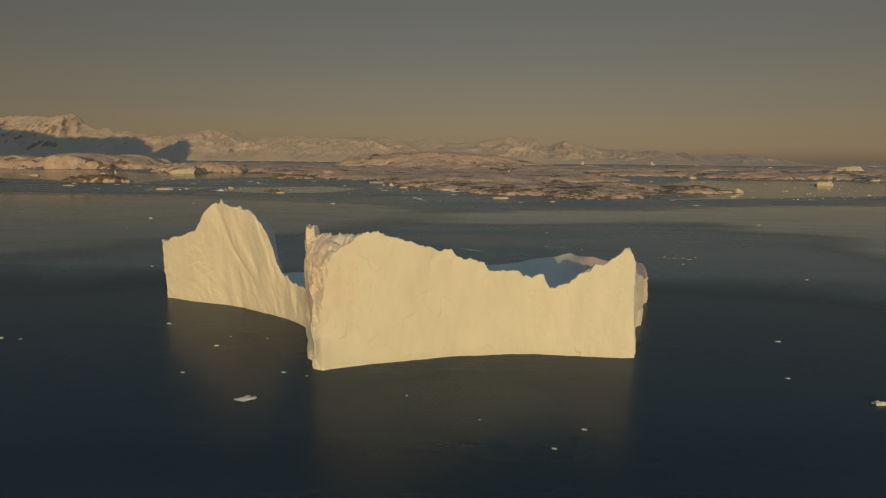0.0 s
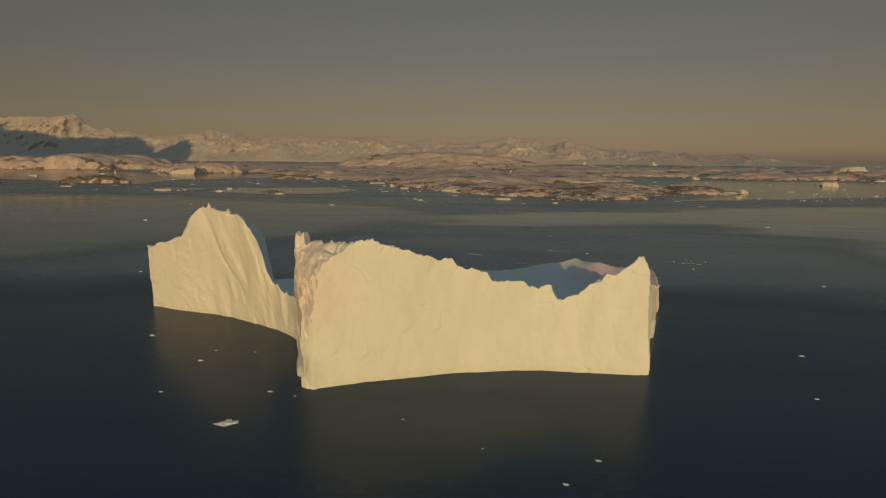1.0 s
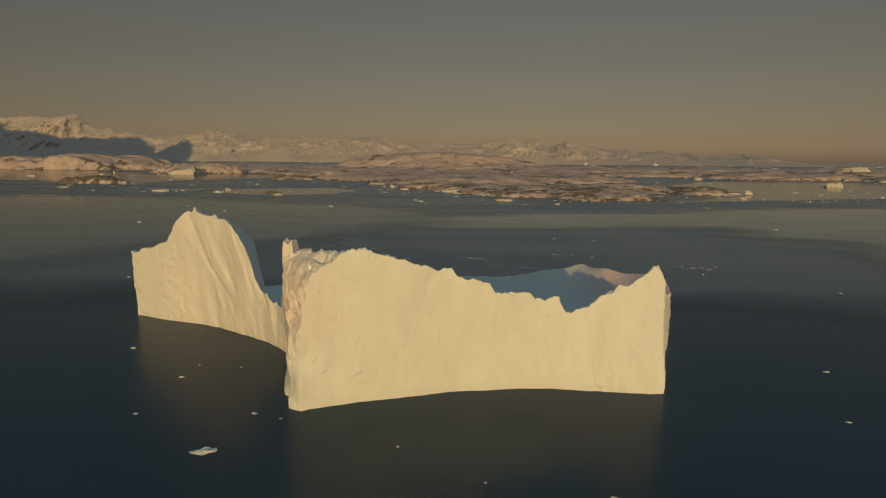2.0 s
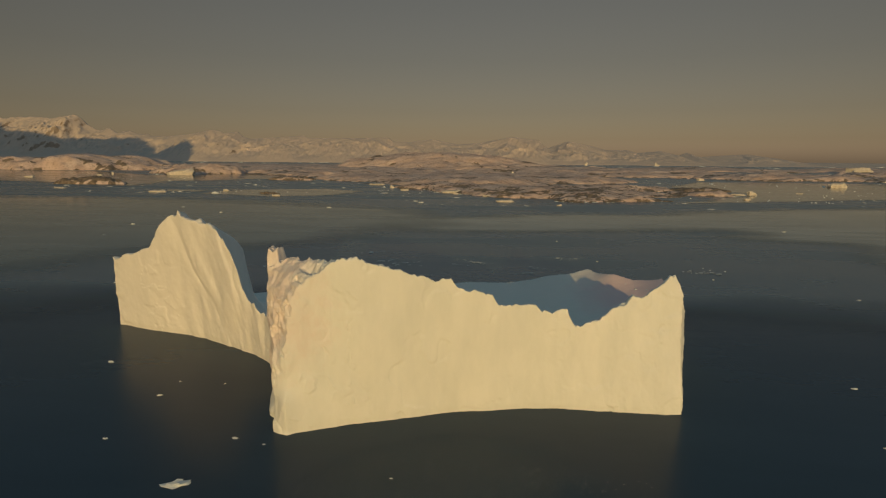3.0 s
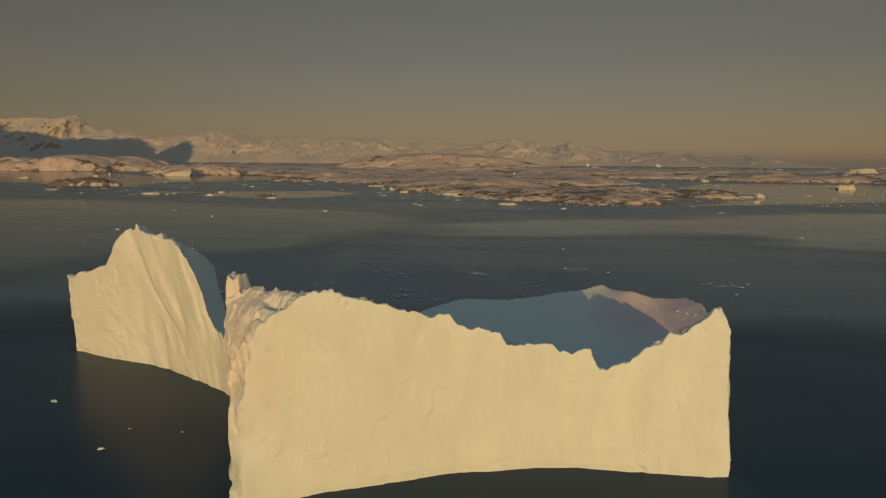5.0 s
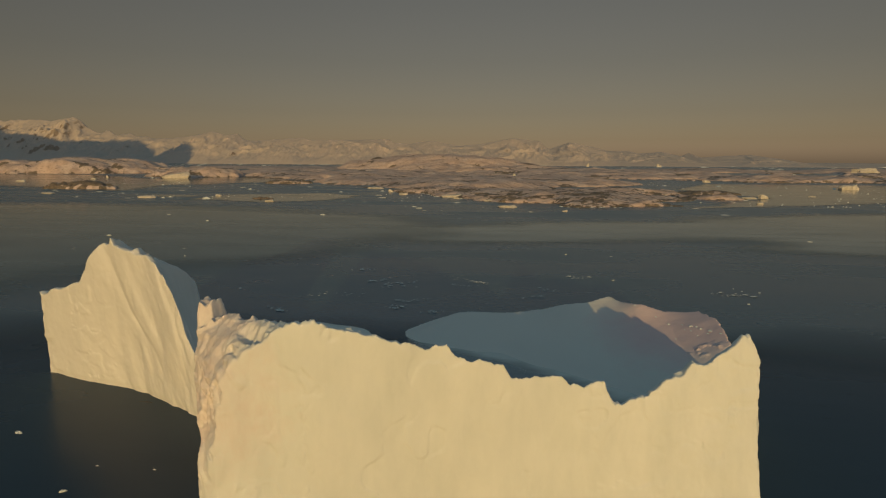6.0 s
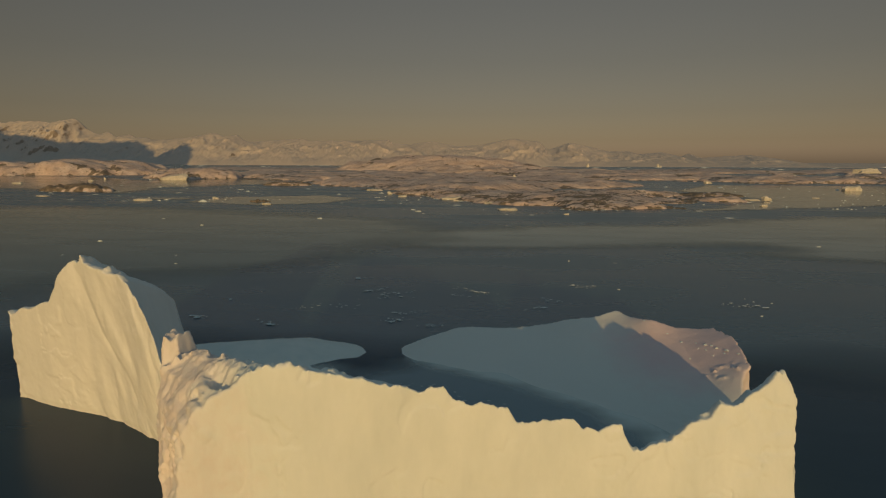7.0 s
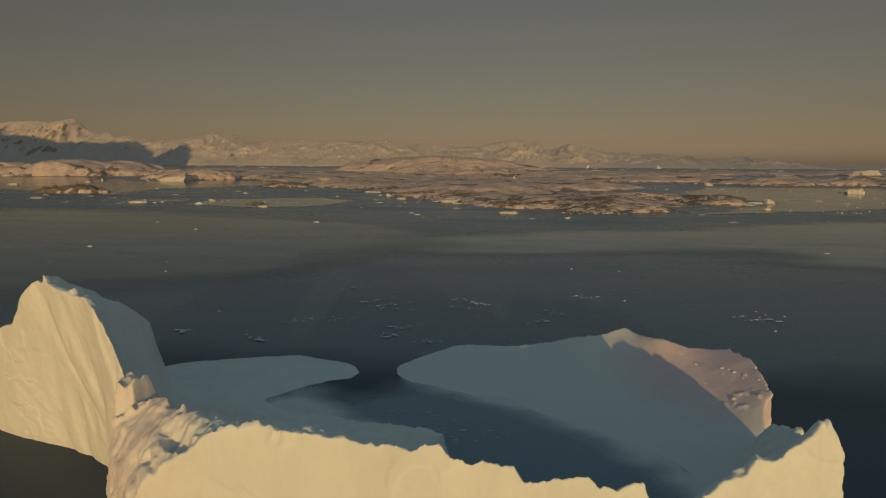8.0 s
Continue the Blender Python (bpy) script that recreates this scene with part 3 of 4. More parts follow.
def build_iceberg():
    wall_box = ((-37.2, 78.6, -1.0), (27.6, 100.0, 24.0))
    tower_box = ((-76.6, 99.0, -1.0), (-33.0, 123.0, 25.2))
    blocks = []
    for box, cell in ((((-77.0, 78.0, -2.2), (41.0, 161.0, 25.5)), 0.26), (tower_box, 0.155), (wall_box, 0.125)):
        verts, quads = berg_block(*box, cell, (tower_box, wall_box) if cell == 0.26 else ())
        middle = verts[quads].mean(1)
        if cell == 0.26:
            keep = ~within(middle, tower_box, 0.8) & ~within(middle, wall_box, 0.8)
        elif cell == 0.155:
            keep = within(middle, tower_box, 0.35) & ~within(middle, wall_box, 0.7)
        else:
            keep = within(middle, wall_box, 0.35)
        keep |= (cell == 0.26) & (middle[:, 2] < -0.2)
        whole = quick_mesh("whole", verts, quads, ICE)
        normals = np.zeros(len(verts) * 3, np.float32)
        whole.vertex_normals.foreach_get("vector", normals)
        bpy.data.meshes.remove(whole)
        blocks.append((verts, quads[keep], normals.reshape(-1, 3)))
    offset = np.cumsum([0] + [len(b[0]) for b in blocks])
    verts, normals = np.concatenate([b[0] for b in blocks]), np.concatenate([b[2] for b in blocks])
    quads = np.concatenate([b[1] + o for b, o in zip(blocks, offset)])
    middle = verts[quads].mean(1)
    kind = np.argmax(np.stack(berg_tops(middle[:, 0], middle[:, 1])), 0)
    berg = tagged(new("iceberg"), "sunlit horseshoe iceberg with sheer fluted walls round a pool", "iceberg")
    names = [("front_wall", WALL_ICE, "sheer pale ice wall with a jagged crest"), ("tower", TOWER_ICE, "pointed fluted ice tower"),
             ("low_shelf", SNOW, "low smooth shaded ice shelf"), ("snow_ramp", RAMP_SNOW, "smooth tilted snow ramp with sunlit pink painted on")]
    for k, (name, material, label) in enumerate(names):
        q = quads[kind == k]
        used, inv = np.unique(q, return_inverse=True)
        me = quick_mesh(name, verts[used], inv.reshape(q.shape), material)
        me.normals_split_custom_set_from_vertices(normals[used])
        part(name, me, berg, label)
    return berg


build_iceberg()


# ---------------------------------------------------------------- loose ice
def chunk_mesh(name, seed, flat, material, rough=0.35, rings=7, spokes=11):
    """An irregular lump of ice of unit size that floats with its base under water."""
    rng = random.Random(seed)
    a, b, c = rng.uniform(0, 9), rng.uniform(0, 9), rng.uniform(0, 9)
    verts, quads = [], []
    for r in range(rings):
        lat = -0.6 + (math.pi / 2 + 0.6) * r / (rings - 1)
        for s in range(spokes):
            lon = 2 * math.pi * s / spokes
            d = Vector((math.cos(lat) * math.cos(lon), math.cos(lat) * math.sin(lon), math.sin(lat)))
            k = 1 + rough * noise.noise(d * 1.7 + Vector((a, b, c))) + rough * 0.6 * noise.noise(d * 4.1 + Vector((c, a, b)))
            verts.append((d.x * k, d.y * k, d.z * k * flat))
    for r in range(rings - 1):
        for s in range(spokes):
            quads.append((r * spokes + s, r * spokes + (s + 1) % spokes, (r + 1) * spokes + (s + 1) % spokes, (r + 1) * spokes + s))
    return quick_mesh(name, verts, quads, material, False)


LUMPS = [chunk_mesh("growler", 10 + k, 0.20 + 0.10 * (k % 3), ICE, 0.7) for k in range(5)]
PLATES = [chunk_mesh("ice_floe", 30 + k, 0.12, SNOW, 0.45) for k in range(4)]


def place_ice(name, meshes, x, y, size, seed, label, category, group, aspect=0.6, tall=1.0):
    rng = random.Random(seed)
    ob = new(name, meshes[seed % len(meshes)])
    ob.matrix_basis = pose(x, y, 0, 0, 0, rng.uniform(-25, 25)) @ Matrix.Diagonal((size, size * aspect, size * tall, 1))
    return tagged(ob, label, category, group)


NEAR_BITS = [(-31.3, 70.3, 2.7), (-61.5, 101, 1.2), (-46, 90, 0.8), (-30, 80, 0.8), (-45, 78, 0.7), (-26, 79, 0.5), (-46, 95, 0.4), (-39, 95, 0.4),
             (-10, 74, 0.4), (53, 105, 0.9), (87, 162, 1.1), (46, 87, 0.7), (54, 79, 2.0), (13, 67, 0.7), (9, 62, 0.6), (0.3, 68, 0.4),
             (-100, 154, 1.0), (-178, 272, 2.2), (-167, 238, 1.4), (-86, 89, 1.3), (-82, 89, 0.7), (68, 194, 0.6), (60, 181, 0.7), (64, 195, 0.5),
             (63, 198, 0.4), (12, 191, 0.8), (32, 205, 0.8), (23, 249, 0.8), (39, 247, 0.9), (133, 297, 2.0), (-208, 365, 3.2), (-114, 379, 4.2),
             (-166, 335, 2.2), (-67, 449, 3.6), (-61, 437, 3.8), (-115, 490, 2.4), (-124, 242, 1.4), (-114, 226, 1.2), (-166, 236, 1.4), (-142, 254, 1.2),
             (-71, 165, 1.2), (-52, 161, 0.9), (-71, 181, 1.0)]
for k, (x, y, s) in enumerate(NEAR_BITS):
    place_ice("growler", LUMPS, x, y, s * 0.5, k, "small white lump of drifting ice in dark water", "ice", "drifting lumps of ice", 0.5)


# ---------------------------------------------------------------- low islands
def island_height(x, y, isle):
    cx, cy, rx, ry, h, seed = isle
    u, v = (x - cx) / rx, (y - cy) / ry
    r = np.hypot(u, v) + (0.14 if h > 40 else 0.30) * fractal(u * 1.6, v * 1.6, u * 0, seed, 5, 0.58)
    hump = (0.12 if h > 40 else 0.30) * fractal(u * 2.5, v * 2.5, u * 0, seed + 5, 3)
    return h * ((1 - np.abs(r) ** (2.2 if h > 40 else 1.6 if h > 30 else 3)) * (1 + hump)) * np.where(r < 1, 1, 2.5)


ISLANDS = [
    (75, 590, 120, 105, 5.5, 3, "low rocky island under patchy pinkish snow", 1.35),
    (-45, 640, 70, 62, 4.5, 8, "low rocky islet under snow beside the shore", 1.4),
    (205, 655, 42, 16, 3.0, 5, "bare dark skerry at the island's tip", 1.8),
    (-55, 885, 250, 190, 8.0, 7, "broad low island under smooth pinkish snow", 0.55),
    (-270, 1150, 230, 190, 11, 9, "snow-covered island with rock along its shore", 0.7),
    (-215, 1980, 350, 200, 47, 11, "broad snow dome island", 0.2),
    (-440, 1975, 52, 60, 44, 12, "bare brown rock knob beside the snow dome", 1.7),
    (200, 1300, 330, 170, 12, 13, "long snowy island with a rocky shore", 0.8),
    (520, 1120, 170, 110, 8, 15, "low snowy island with dark rock edges", 1.1),
    (760, 1060, 170, 90, 7, 17, "low skerries under patchy snow", 1.2),
    (980, 1350, 230, 120, 11, 19, "snowy island with dark rock edges", 1.1),
    (650, 1950, 420, 210, 9, 21, "distant low snowy island", 0.6),
    (1400, 2000, 420, 220, 11, 23, "distant snowy island with brown rock", 0.9),
    (-1010, 1340, 260, 190, 27, 25, "flat-topped snowy island with a steep end", 1.1),
    (-600, 1090, 72, 85, 15, 27, "snowy knoll island with a rocky flank", 0.9),
    (-480, 1270, 190, 130, 8, 29, "flat snowy island with rocky edges", 0.7),
    (-800, 2050, 420, 190, 6, 31, "distant flat snowy island", 0.4),
    (-489, 640, 38, 22, 7.0, 33, "small brown rocky islet with snow", 1.9),
    (-310, 815, 36, 14, 4.5, 35, "small rocky skerry dusted with snow", 1.8),
    (-213, 510, 9, 3, 0.9, 36, "low rock awash in new ice", 2.0),
    (-640, 590, 60, 22, 3.5, 37, "small rocky skerry dusted with snow", 1.7),
    (-1450, 1500, 260, 180, 22, 39, "snow-covered island with brown rock", 0.8),
    (60, 1650, 260, 120, 15, 41, "snowy island with rock outcrops", 0.9),
    (1050, 1020, 160, 60, 7, 43, "low skerries under patchy snow", 1.2),
]


def pieces_of(mask, least=25, most=24):
    """Splits a grid of faces into its largest connected pieces; the scraps stay together."""
    label = np.where(mask, np.arange(1, mask.size + 1).reshape(mask.shape), 0)
    while True:
        grown = np.pad(label, 1)
        high = np.max([grown[a:a + mask.shape[0], b:b + mask.shape[1]] for a, b in ((1, 1), (0, 1), (2, 1), (1, 0), (1, 2))], 0)
        high = np.where(mask, high, 0)
        if (high == label).all():
            break
        label = high
    names, counts = np.unique(label[mask], return_counts=True)
    order = [k for c, k in sorted(zip(counts, names), reverse=True) if c >= least][:most]
    out = [label == k for k in order]
    rest = mask & ~np.isin(label, order)
    return out, rest


def build_island(row):
    *isle, label, rocky = row
    cx, cy, rx, ry, h, seed = isle
    cell = max(1.15, math.hypot(cx, cy) / 480) * (0.4 if rx < 12 else 1)
    x, y = np.meshgrid(np.arange(cx - rx * 1.35, cx + rx * 1.35, cell), np.arange(cy - ry * 1.35, cy + ry * 1.35, cell * 1.25), indexing="ij")
    base = island_height(x, y, isle)
    far = max(1.0, math.hypot(cx, cy) / 750)
    ridged = 1 - np.abs(fractal(x / (11 * far), y / (7 * far), x * 0, seed + 50, 5, 0.68))
    rock = base + (ridged - 0.56) * (1.35 + 0.05 * min(h, 20)) * (0.3 + 0.6 * min(rocky, 2.0))
    snow = base + 0.5 + 0.5 * fractal(x / (8 * far), y / (5 * far), x * 0, seed + 61, 4, 0.6) + (0.55 + 0.04 * h) * fractal(x / (34 * far), y / (16 * far), x * 0, seed + 60, 6, 0.66) + 0.03 * h - 1.45 * np.exp(-np.maximum(base, 0) / 0.6) - 1.3 * max(rocky - 1.2, 0) * (1 + h / 15)
    idx = np.arange(x.size).reshape(x.shape)
    thing = tagged(new("island"), label, "island", "low islands")
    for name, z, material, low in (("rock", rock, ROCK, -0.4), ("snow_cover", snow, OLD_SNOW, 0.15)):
        keep = z > low
        face = keep[:-1, :-1] | keep[1:, :-1] | keep[:-1, 1:] | keep[1:, 1:]
        if not face.any():
            continue
        pieces, scraps = pieces_of(face)
        for piece in pieces + ([scraps] if scraps.any() else []):
            q = np.stack([idx[:-1, :-1][piece], idx[1:, :-1][piece], idx[1:, 1:][piece], idx[:-1, 1:][piece]], 1)
            used, inv = np.unique(q, return_inverse=True)
            v = np.stack([x.ravel(), y.ravel(), np.maximum(z, -2.5).ravel()], 1)[used]
            made = part(name, quick_mesh(name, v, inv.reshape(q.shape), material), thing)
            if piece is scraps:
                tagged(made, "scattered scraps of " + ("shore rock" if name == "rock" else "old snow"), kind="stuff")
            else:
                tagged(made, "dark brown shore rock" if name == "rock" else "wind-smoothed pinkish snow")


for row in ISLANDS:
    build_island(row)

# ---------------------------------------------------------------- mountains
SKYLINE = [(-5200, 335), (-4197, 350), (-4121, 331), (-4042, 345), (-3811, 344), (-3711, 335), (-3591, 357), (-3554, 376), (-3521, 357), (-3463, 289), (-3401, 257),
           (-3343, 239), (-3301, 253), (-3266, 257), (-3171, 212), (-3119, 230), (-3035, 234), (-2973, 207), (-2889, 212), (-2851, 194), (-2705, 194), (-2534, 212), (-2403, 230),
           (-2340, 248), (-2269, 239), (-2222, 217), (-2103, 230), (-2058, 190), (-2012, 173), (-1754, 191), (-1591, 200), (-1523, 182), (-889, 187), (-854, 162), (-734, 153),
           (-667, 166), (-558, 179), (-448, 158), (-352, 141), (-188, 154), (-102, 172), (68, 201), (153, 189), (258, 176), (302, 130), (332, 118), (386, 139), (468, 168),
           (572, 152), (698, 127), (760, 107), (924, 107), (986, 87), (1147, 100), (1270, 67), (1328, 92), (1410, 60), (1764, 82), (1960, 54), (2080, 26), (4200, 22)]


def mountain_height(x, y):
    flat = x * 0
    top = along(x, SKYLINE) * (1 + 0.012 * fractal(x / 38, y / 400, flat, 77, 3, 0.6))
    t = np.clip((y - 3720 - 60 * vnoise(x / 420, flat, flat, 71)) / 630, -0.05, 1.4)
    rise = np.where(t < 1, np.maximum(t, 0) ** 0.9, 1 - (t - 1) * 1.2)
    bend = 0.35 * vnoise(x / 170, y / 260, flat, 72)
    spread = np.clip(t * 3, 0, 1) * np.clip((1 - np.minimum(t, 1)) * 4, 0, 1)
    spurs = (1 - np.abs(fractal(x / 230 + bend, y / 420 - bend, flat, 73, 5, 0.5))) ** 2
    gullies = (1 - np.abs(fractal(x / 62 + bend, y / 210 + bend, flat, 79, 5, 0.58))) ** 2
    crags = fractal(x / 24, y / 60, flat, 81, 3, 0.6)
    z = top * rise + top * spread * (0.14 * (spurs - 0.55) + 0.05 * (gullies - 0.5) + 0.016 * crags)
    return np.where(t <= 0, -3, np.maximum(z, 1.5))


RANGES = [(-5200, -3150, "steep snowy mountain with a shaded lower slope"), (-3150, -1950, "snow mountain with a jagged ridge"), (-1950, -860, "flat-topped glacier plateau of snow"),
          (-860, -180, "low snow-covered slopes"), (-180, 780, "broad snow mountain with two summits"), (780, 2100, "low hazy snow hills"), (2100, 4200, "low distant snow shore")]
for x0, x1, label in RANGES:
    x, y = np.meshgrid(np.linspace(x0, x1, int((x1 - x0) / 6) + 2), np.concatenate([np.linspace(3640, 4400, 110), np.linspace(4430, 4640, 6)]), indexing="ij")
    idx = np.arange(x.size).reshape(x.shape)
    q = np.stack([idx[:-1, :-1].ravel(), idx[1:, :-1].ravel(), idx[1:, 1:].ravel(), idx[:-1, 1:].ravel()], 1)
    me = quick_mesh("mountain", np.stack([x.ravel(), y.ravel(), mountain_height(x, y).ravel()], 1), q, MOUNTAIN)
    tagged(new("mountain", me), label, "mountain", "mountains along the horizon", kind="structure")

# unseen mountain added out of view; its outline shapes the shadow on the lower slopes
gx, gy = np.meshgrid(np.linspace(-4900, -1500, 280), np.linspace(700, 1500, 51), indexing="ij")
gz = along(gx, [(-4900, 690), (-3648, 697), (-3458, 608), (-3225, 596), (-3112, 583), (-3039, 557), (-2899, 574), (-2614, 566), (-2440, 578), (-2325, 527), (-2185, 449),
                (-2128, 405), (-2110, 480), (-2039, 495), (-2014, 519), (-1970, 535), (-1877, 469), (-1821, 394), (-1780, 250), (-1650, 0)])
gz = (gz + 12 + 9 * fractal(gx / 60, gy / 150, gx * 0, 91, 3)) * np.clip(1 - np.abs(gy - 1100) / 390, -0.05, 1)
idx = np.arange(gx.size).reshape(gx.shape)
q = np.stack([idx[:-1, :-1].ravel(), idx[1:, :-1].ravel(), idx[1:, 1:].ravel(), idx[:-1, 1:].ravel()], 1)
me = quick_mesh("mountain", np.stack([gx.ravel(), gy.ravel(), gz.ravel()], 1), q, MOUNTAIN)
tagged(new("mountain", me), "unseen mountain added to shade the far slopes", "mountain", "mountains along the horizon", kind="structure")

# ---------------------------------------------------------------- bergs and floes among the islands
def block_mesh(seed, tilt, corners=13):
    """A broken slab of ice, one unit wide each way and one high, with an uneven flat top."""
    r = random.Random(seed)
    spokes = [(2 * math.pi * (k + r.uniform(-0.3, 0.3)) / corners, r.uniform(0.78, 1.08)) for k in range(corners)]
    verts, faces = [], []
    for inset, z, rag in ((1.04, -0.35, 0.0), (0.97, 0.10, 0.05), (1.0, 0.40, 0.12), (0.92, 0.75, 0.20), (0.72, 0.95, 0.22), (0.36, 1.03, 0.16)):
        for a, q in spokes:
            w = q * inset * (1 + r.uniform(-rag, rag))
            x, y = w * math.cos(a), w * math.sin(a)
            verts.append((x, y, z * (1 + tilt * x) + (r.uniform(-rag, rag) if z > 0.4 else 0)))
    for ring in range(5):
        for k in range(corners):
            a, b = ring * corners + k, ring * corners + (k + 1) % corners
            faces.append((a, b, b + corners, a + corners))
    faces = [f[:3] for f in faces] + [(f[0], f[2], f[3]) for f in faces]
    verts.append((0, 0, 1.04))
    faces += [(5 * corners + k, 5 * corners + (k + 1) % corners, len(verts) - 1) for k in range(corners)]
    return quick_mesh("ice_berg", verts, faces, BERG_ICE, False)


BERGS = [block_mesh(70 + k, t) for k, t in enumerate((0.0, 0.45, -0.4, 0.15, 0.8))]
# place, half width, height and shape of each
FAR_BERGS = [(1009, 1738, 40, 20, 0), (430, 794, 13, 7, 3), (228, 590, 8, 2, 0), (242, 593, 5.5, 4.2, 2), (208, 521, 3.8, 1.9, 3), (306, 634, 4, 1, 0),
             (2, 458, 8.5, 1.9, 3), (-12, 517, 6, 1.6, 0), (-43, 578, 6.5, 1.8, 0), (41, 428, 2.2, 1, 1), (19, 1124, 4.4, 9.5, 2), (467, 3300, 8.6, 18, 1),
             (908, 3500, 12, 18, 2), (866, 3300, 7, 10, 1), (166, 2776, 28, 11, 1), (-49, 562, 13, 3, 3), (-154, 700, 12, 2.2, 0), (-122, 631, 3.2, 3.2, 2),
             (-101, 591, 5.4, 2, 3), (-43, 542, 3.2, 1.3, 0), (-192, 479, 4.6, 1.7, 0), (-318, 506, 9.6, 2.2, 3), (-267, 537, 4.2, 1.9, 2),
             (-446, 542, 9, 1.5, 0), (-579, 970, 29, 10, 1), (-705, 966, 2.4, 4.2, 2), (-674, 893, 7, 2.8, 0), (-713, 795, 9, 2.5, 3),
             (1100, 1500, 18, 8, 3), (880, 1120, 12, 4, 0), (620, 1000, 9, 3, 1), (1300, 1800, 24, 9, 0), (-380, 1050, 10, 4, 3), (330, 1000, 8, 4, 2)]
for k, (x, y, half, tall, shape) in enumerate(FAR_BERGS):
    ob = new("ice_berg", BERGS[shape])
    ob.matrix_basis = pose(x, y, 0, 0, 0, (k * 37) % 30 - 15) @ Matrix.Diagonal((half * 0.9, half * 0.5, tall * 0.8, 1))
    tagged(ob, "flat slab of white ice among the islands" if tall < half * 0.4 else "white block of ice grounded among the islands", "iceberg", "small bergs among the islands")


def on_land(x, y):
    px, py = np.array([x], float), np.array([y], float)
    return any(abs(x - r[0]) < r[2] * 1.5 and abs(y - r[1]) < r[3] * 1.5 and island_height(px, py, r[:6])[0] > -1.2 for r in ISLANDS)


rng = random.Random(7)
made = 0
while made < 120:
    y = 420 + 1500 * rng.random() ** 1.8
    x = rng.uniform(-0.80, 0.72) * y
    if on_land(x, y):
        continue
    place_ice("ice_floe", PLATES, x, y, rng.uniform(0.4, 1.3) * y / 600 * (3.4 if rng.random() < 0.13 else 1), made,
              "flat white ice floe adrift on dark water", "ice floe", "drifting ice floes", rng.uniform(0.35, 0.8))
    made += 1


def scatter_bits(name, label, count, seed, spot, size, flat=0.35, base=-0.02, wide=1.0, material=None):
    """Many small plates of ice in one mesh."""
    r = random.Random(seed)
    verts, faces = [], []
    for _ in range(count):
        x, y = spot(r)
        s = size(r)
        a, k = r.uniform(0, 6.28), len(verts)
        for j in range(5):
            q = s * r.uniform(0.6, 1.1)
            verts.append((x + wide * q * math.cos(a + j * 1.2566), y + 0.6 * q * math.sin(a + j * 1.2566), base))
        verts.append((x + s * r.uniform(-0.2, 0.2), y, base + 0.02 + s * flat * r.uniform(0.5, 1.2)))
        faces += [(k + j, k + (j + 1) % 5, k + 5) for j in range(5)]
    return tagged(new(name, quick_mesh(name, verts, faces, material or ICE, False)), label, "brash ice", kind="stuff")


def far_spot(r):
    while True:
        y = 500 + 2200 * r.random() ** 1.7
        x = r.uniform(-0.82, 0.74) * y
        if r.random() < 0.5 or not on_land(x, y):
            return x, y


scatter_bits("brash_ice", "scattered small brash ice among the islands", 900, 3, far_spot, lambda r: r.uniform(0.4, 1.8) * (3 if r.random() < 0.06 else 1))


def shore_spots(seed, tries=1500):
    """Places at the waterline on the near side of the nearest islands."""
    r = np.random.default_rng(seed)
    found = []
    for k in (0, 0, 0, 1, 1, 2, 3, 3, 16, 17):
        isle = ISLANDS[k][:6]
        x, y = isle[0] + isle[2] * r.uniform(-1.3, 1.3, tries), isle[1] + isle[3] * r.uniform(-1.3, 0.5, tries)
        z = island_height(x, y, isle)
        found += list(zip(x[(z > -1.0) & (z < 0.1)], y[(z > -1.0) & (z < 0.1)]))
    r.shuffle(found)
    return found


SHORE = shore_spots(12)
scatter_bits("ice_foot", "thin broken white ice along the shore rocks", 750, 12, lambda r: tuple(map(float, r.choice(SHORE))), lambda r: r.uniform(0.3, 1.2) * (2 if r.random() < 0.1 else 1), 0.3, -0.02, 1.5)
scatter_bits("brash_ice", "broken white ice along the foot of the mountains", 260, 9,
             lambda r: (r.uniform(-2900, 2600), 3690 - 1300 * r.random() ** 1.6), lambda r: 3 + 16 * r.random() ** 3, 0.25, -0.3, 2.0)
scatter_bits("brash_ice", "fine brash ice drifting off the iceberg's wall", 520, 4,
             lambda r: (r.gauss(0, 6.5), 78 - abs(r.gauss(0, 6))), lambda r: r.uniform(0.012, 0.05), 0.2, 0.03)
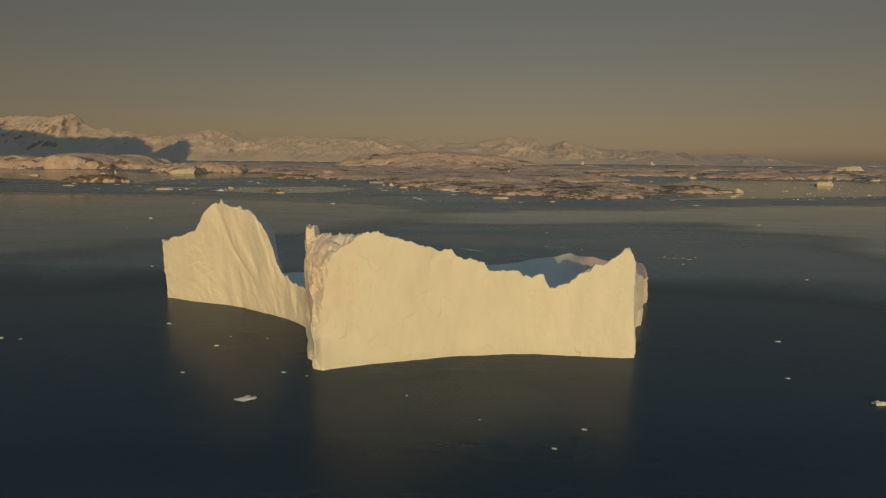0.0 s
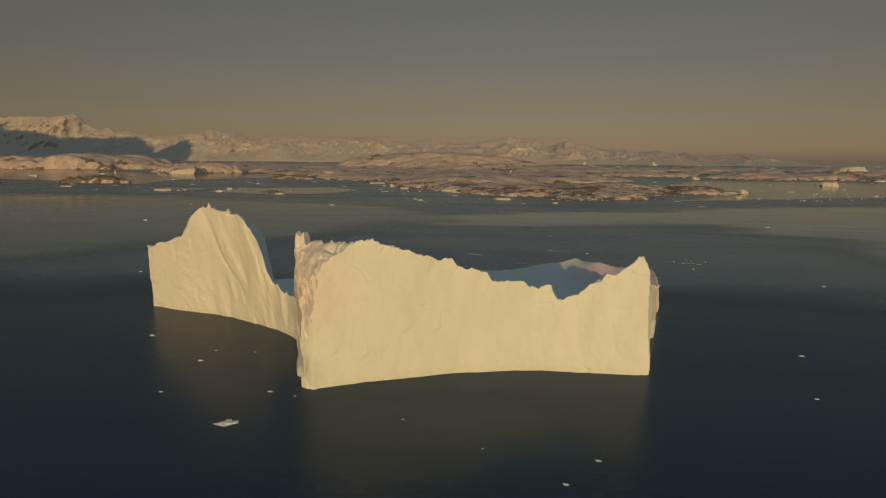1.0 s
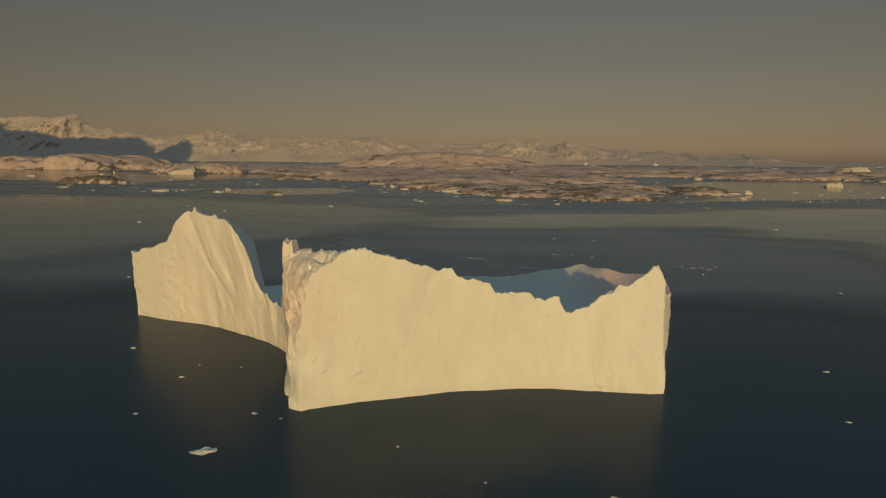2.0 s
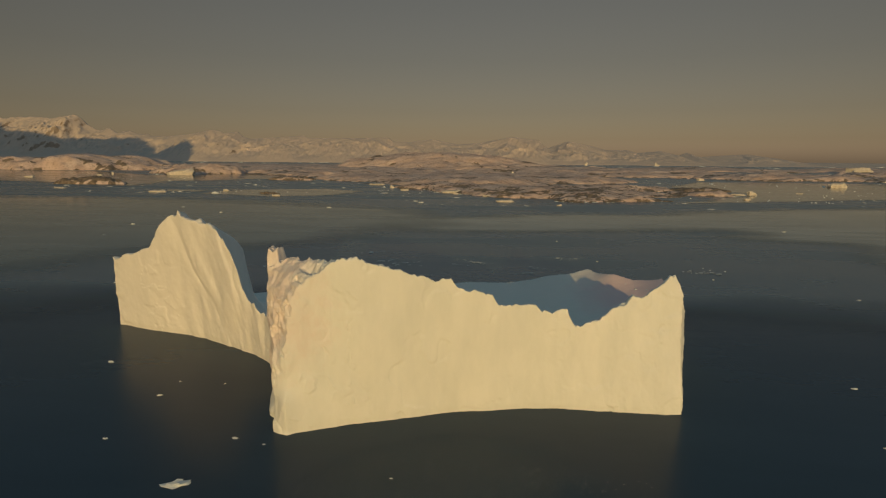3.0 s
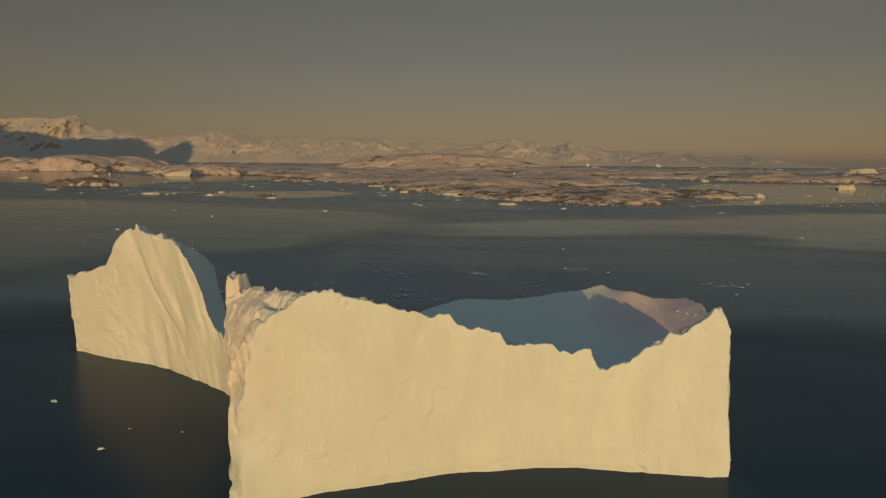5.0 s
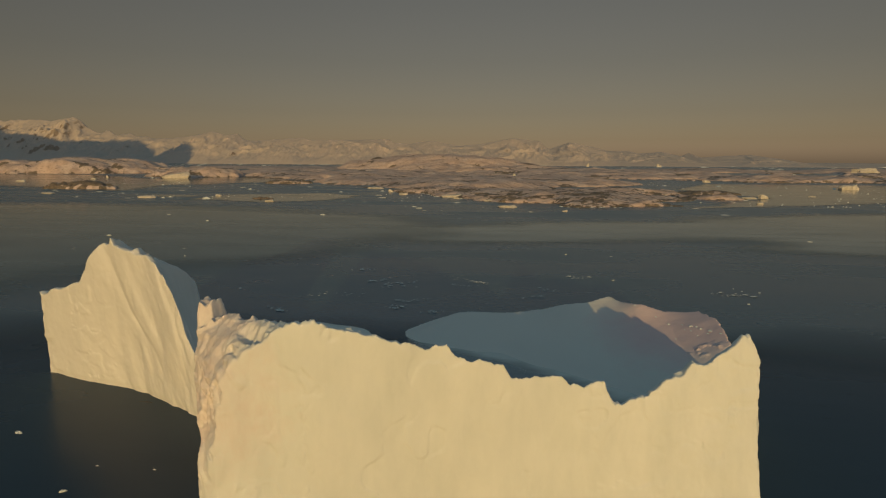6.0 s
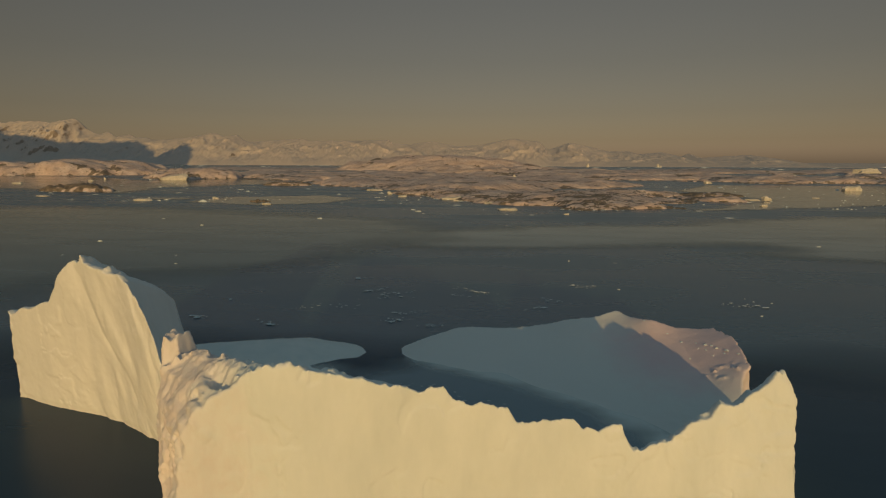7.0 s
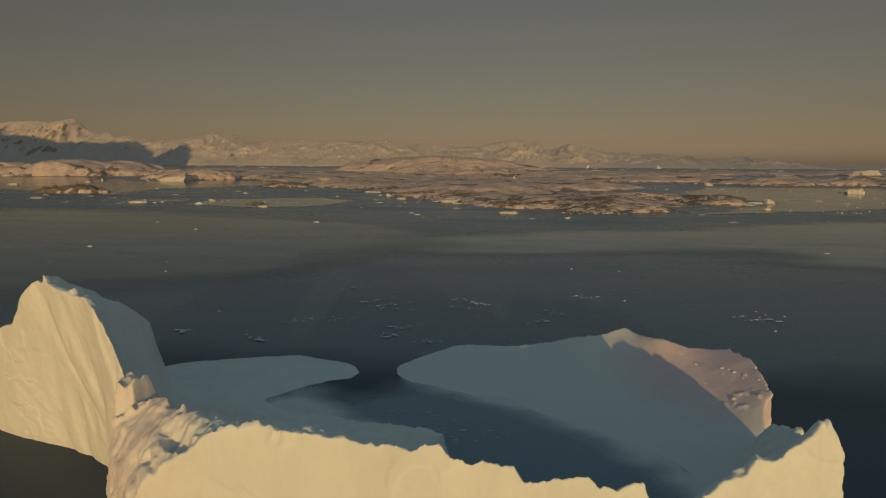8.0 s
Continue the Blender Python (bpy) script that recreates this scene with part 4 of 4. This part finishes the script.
WISPS = [(-49, 175.5, 3), (-41, 178, 4), (-44, 210, 2.5), (-36, 195, 3.5), (-31, 187, 4.5), (-29, 193, 3), (-23, 173.5, 2.5), (-25, 167.5, 2), (-14, 202, 4), (-13, 192, 2.5), (-7, 196, 2.5),
         (12, 190, 2.5), (8, 182, 2), (22, 207, 3), (-70, 164, 1.8), (-52, 161, 1.5), (-16, 164, 1.2), (60, 190, 4)]


def wisp_spot(r):
    x, y, spread = r.choice(WISPS)
    a = r.gauss(0, 1)
    return x + spread * 0.8 * a, y + 0.4 * spread * a * math.sin(x) + r.gauss(0, 0.35 * spread)


scatter_bits("brash_ice", "thin wisps of brash ice on open water", 330, 5, wisp_spot, lambda r: r.uniform(0.10, 0.34) * (2.4 if r.random() < 0.15 else 1), 0.15, 0.19, 1.5)
POOL_CLUMPS = [(-12, 131, 1.2), (-9, 128.5, 1.6), (-8, 124.5, 1.4), (-16, 131, 1.0), (-3, 126, 1.4), (-10, 126, 1.2)]


def pool_spot(r):
    x, y, spread = r.choice(POOL_CLUMPS)
    return x + r.gauss(0, spread), y + r.gauss(0, spread * 0.8)


scatter_bits("brash_ice", "soft slush and brash ice adrift in the iceberg's pool", 70, 8, pool_spot, lambda r: r.uniform(0.10, 0.30) * (2 if r.random() < 0.3 else 1), 0.04, 0.075, 1.2, SLUSH)

# lumps of snow that lie on the ramp
SNOW_LUMPS = [(25.5, 150, 0.5), (28.5, 146, 0.4), (30, 143, 0.5), (32, 141.5, 0.4), (33, 140, 0.6), (32.6, 138.6, 0.5), (33.6, 139.2, 0.5), (34, 138, 0.45),
              (31.8, 139.6, 0.35), (35, 136.5, 0.7), (34.5, 136, 0.5), (33, 136.4, 0.3), (29.8, 137.5, 0.3), (36, 134.5, 0.5)]
for k, (x, y, s) in enumerate(SNOW_LUMPS):
    z = float(np.maximum.reduce(berg_tops(np.array([x]), np.array([y])))[0])
    ob = new("snow_lump", LUMPS[k % 5])
    ob.matrix_basis = pose(x, y, z - 0.05, 0, 0, k * 47) @ Matrix.Diagonal((s * 0.6, s * 0.5, s * 0.7, 1))
    tagged(ob, "small lump of snow lying on the snow ramp", "snow", "lumps of snow on the ramp")
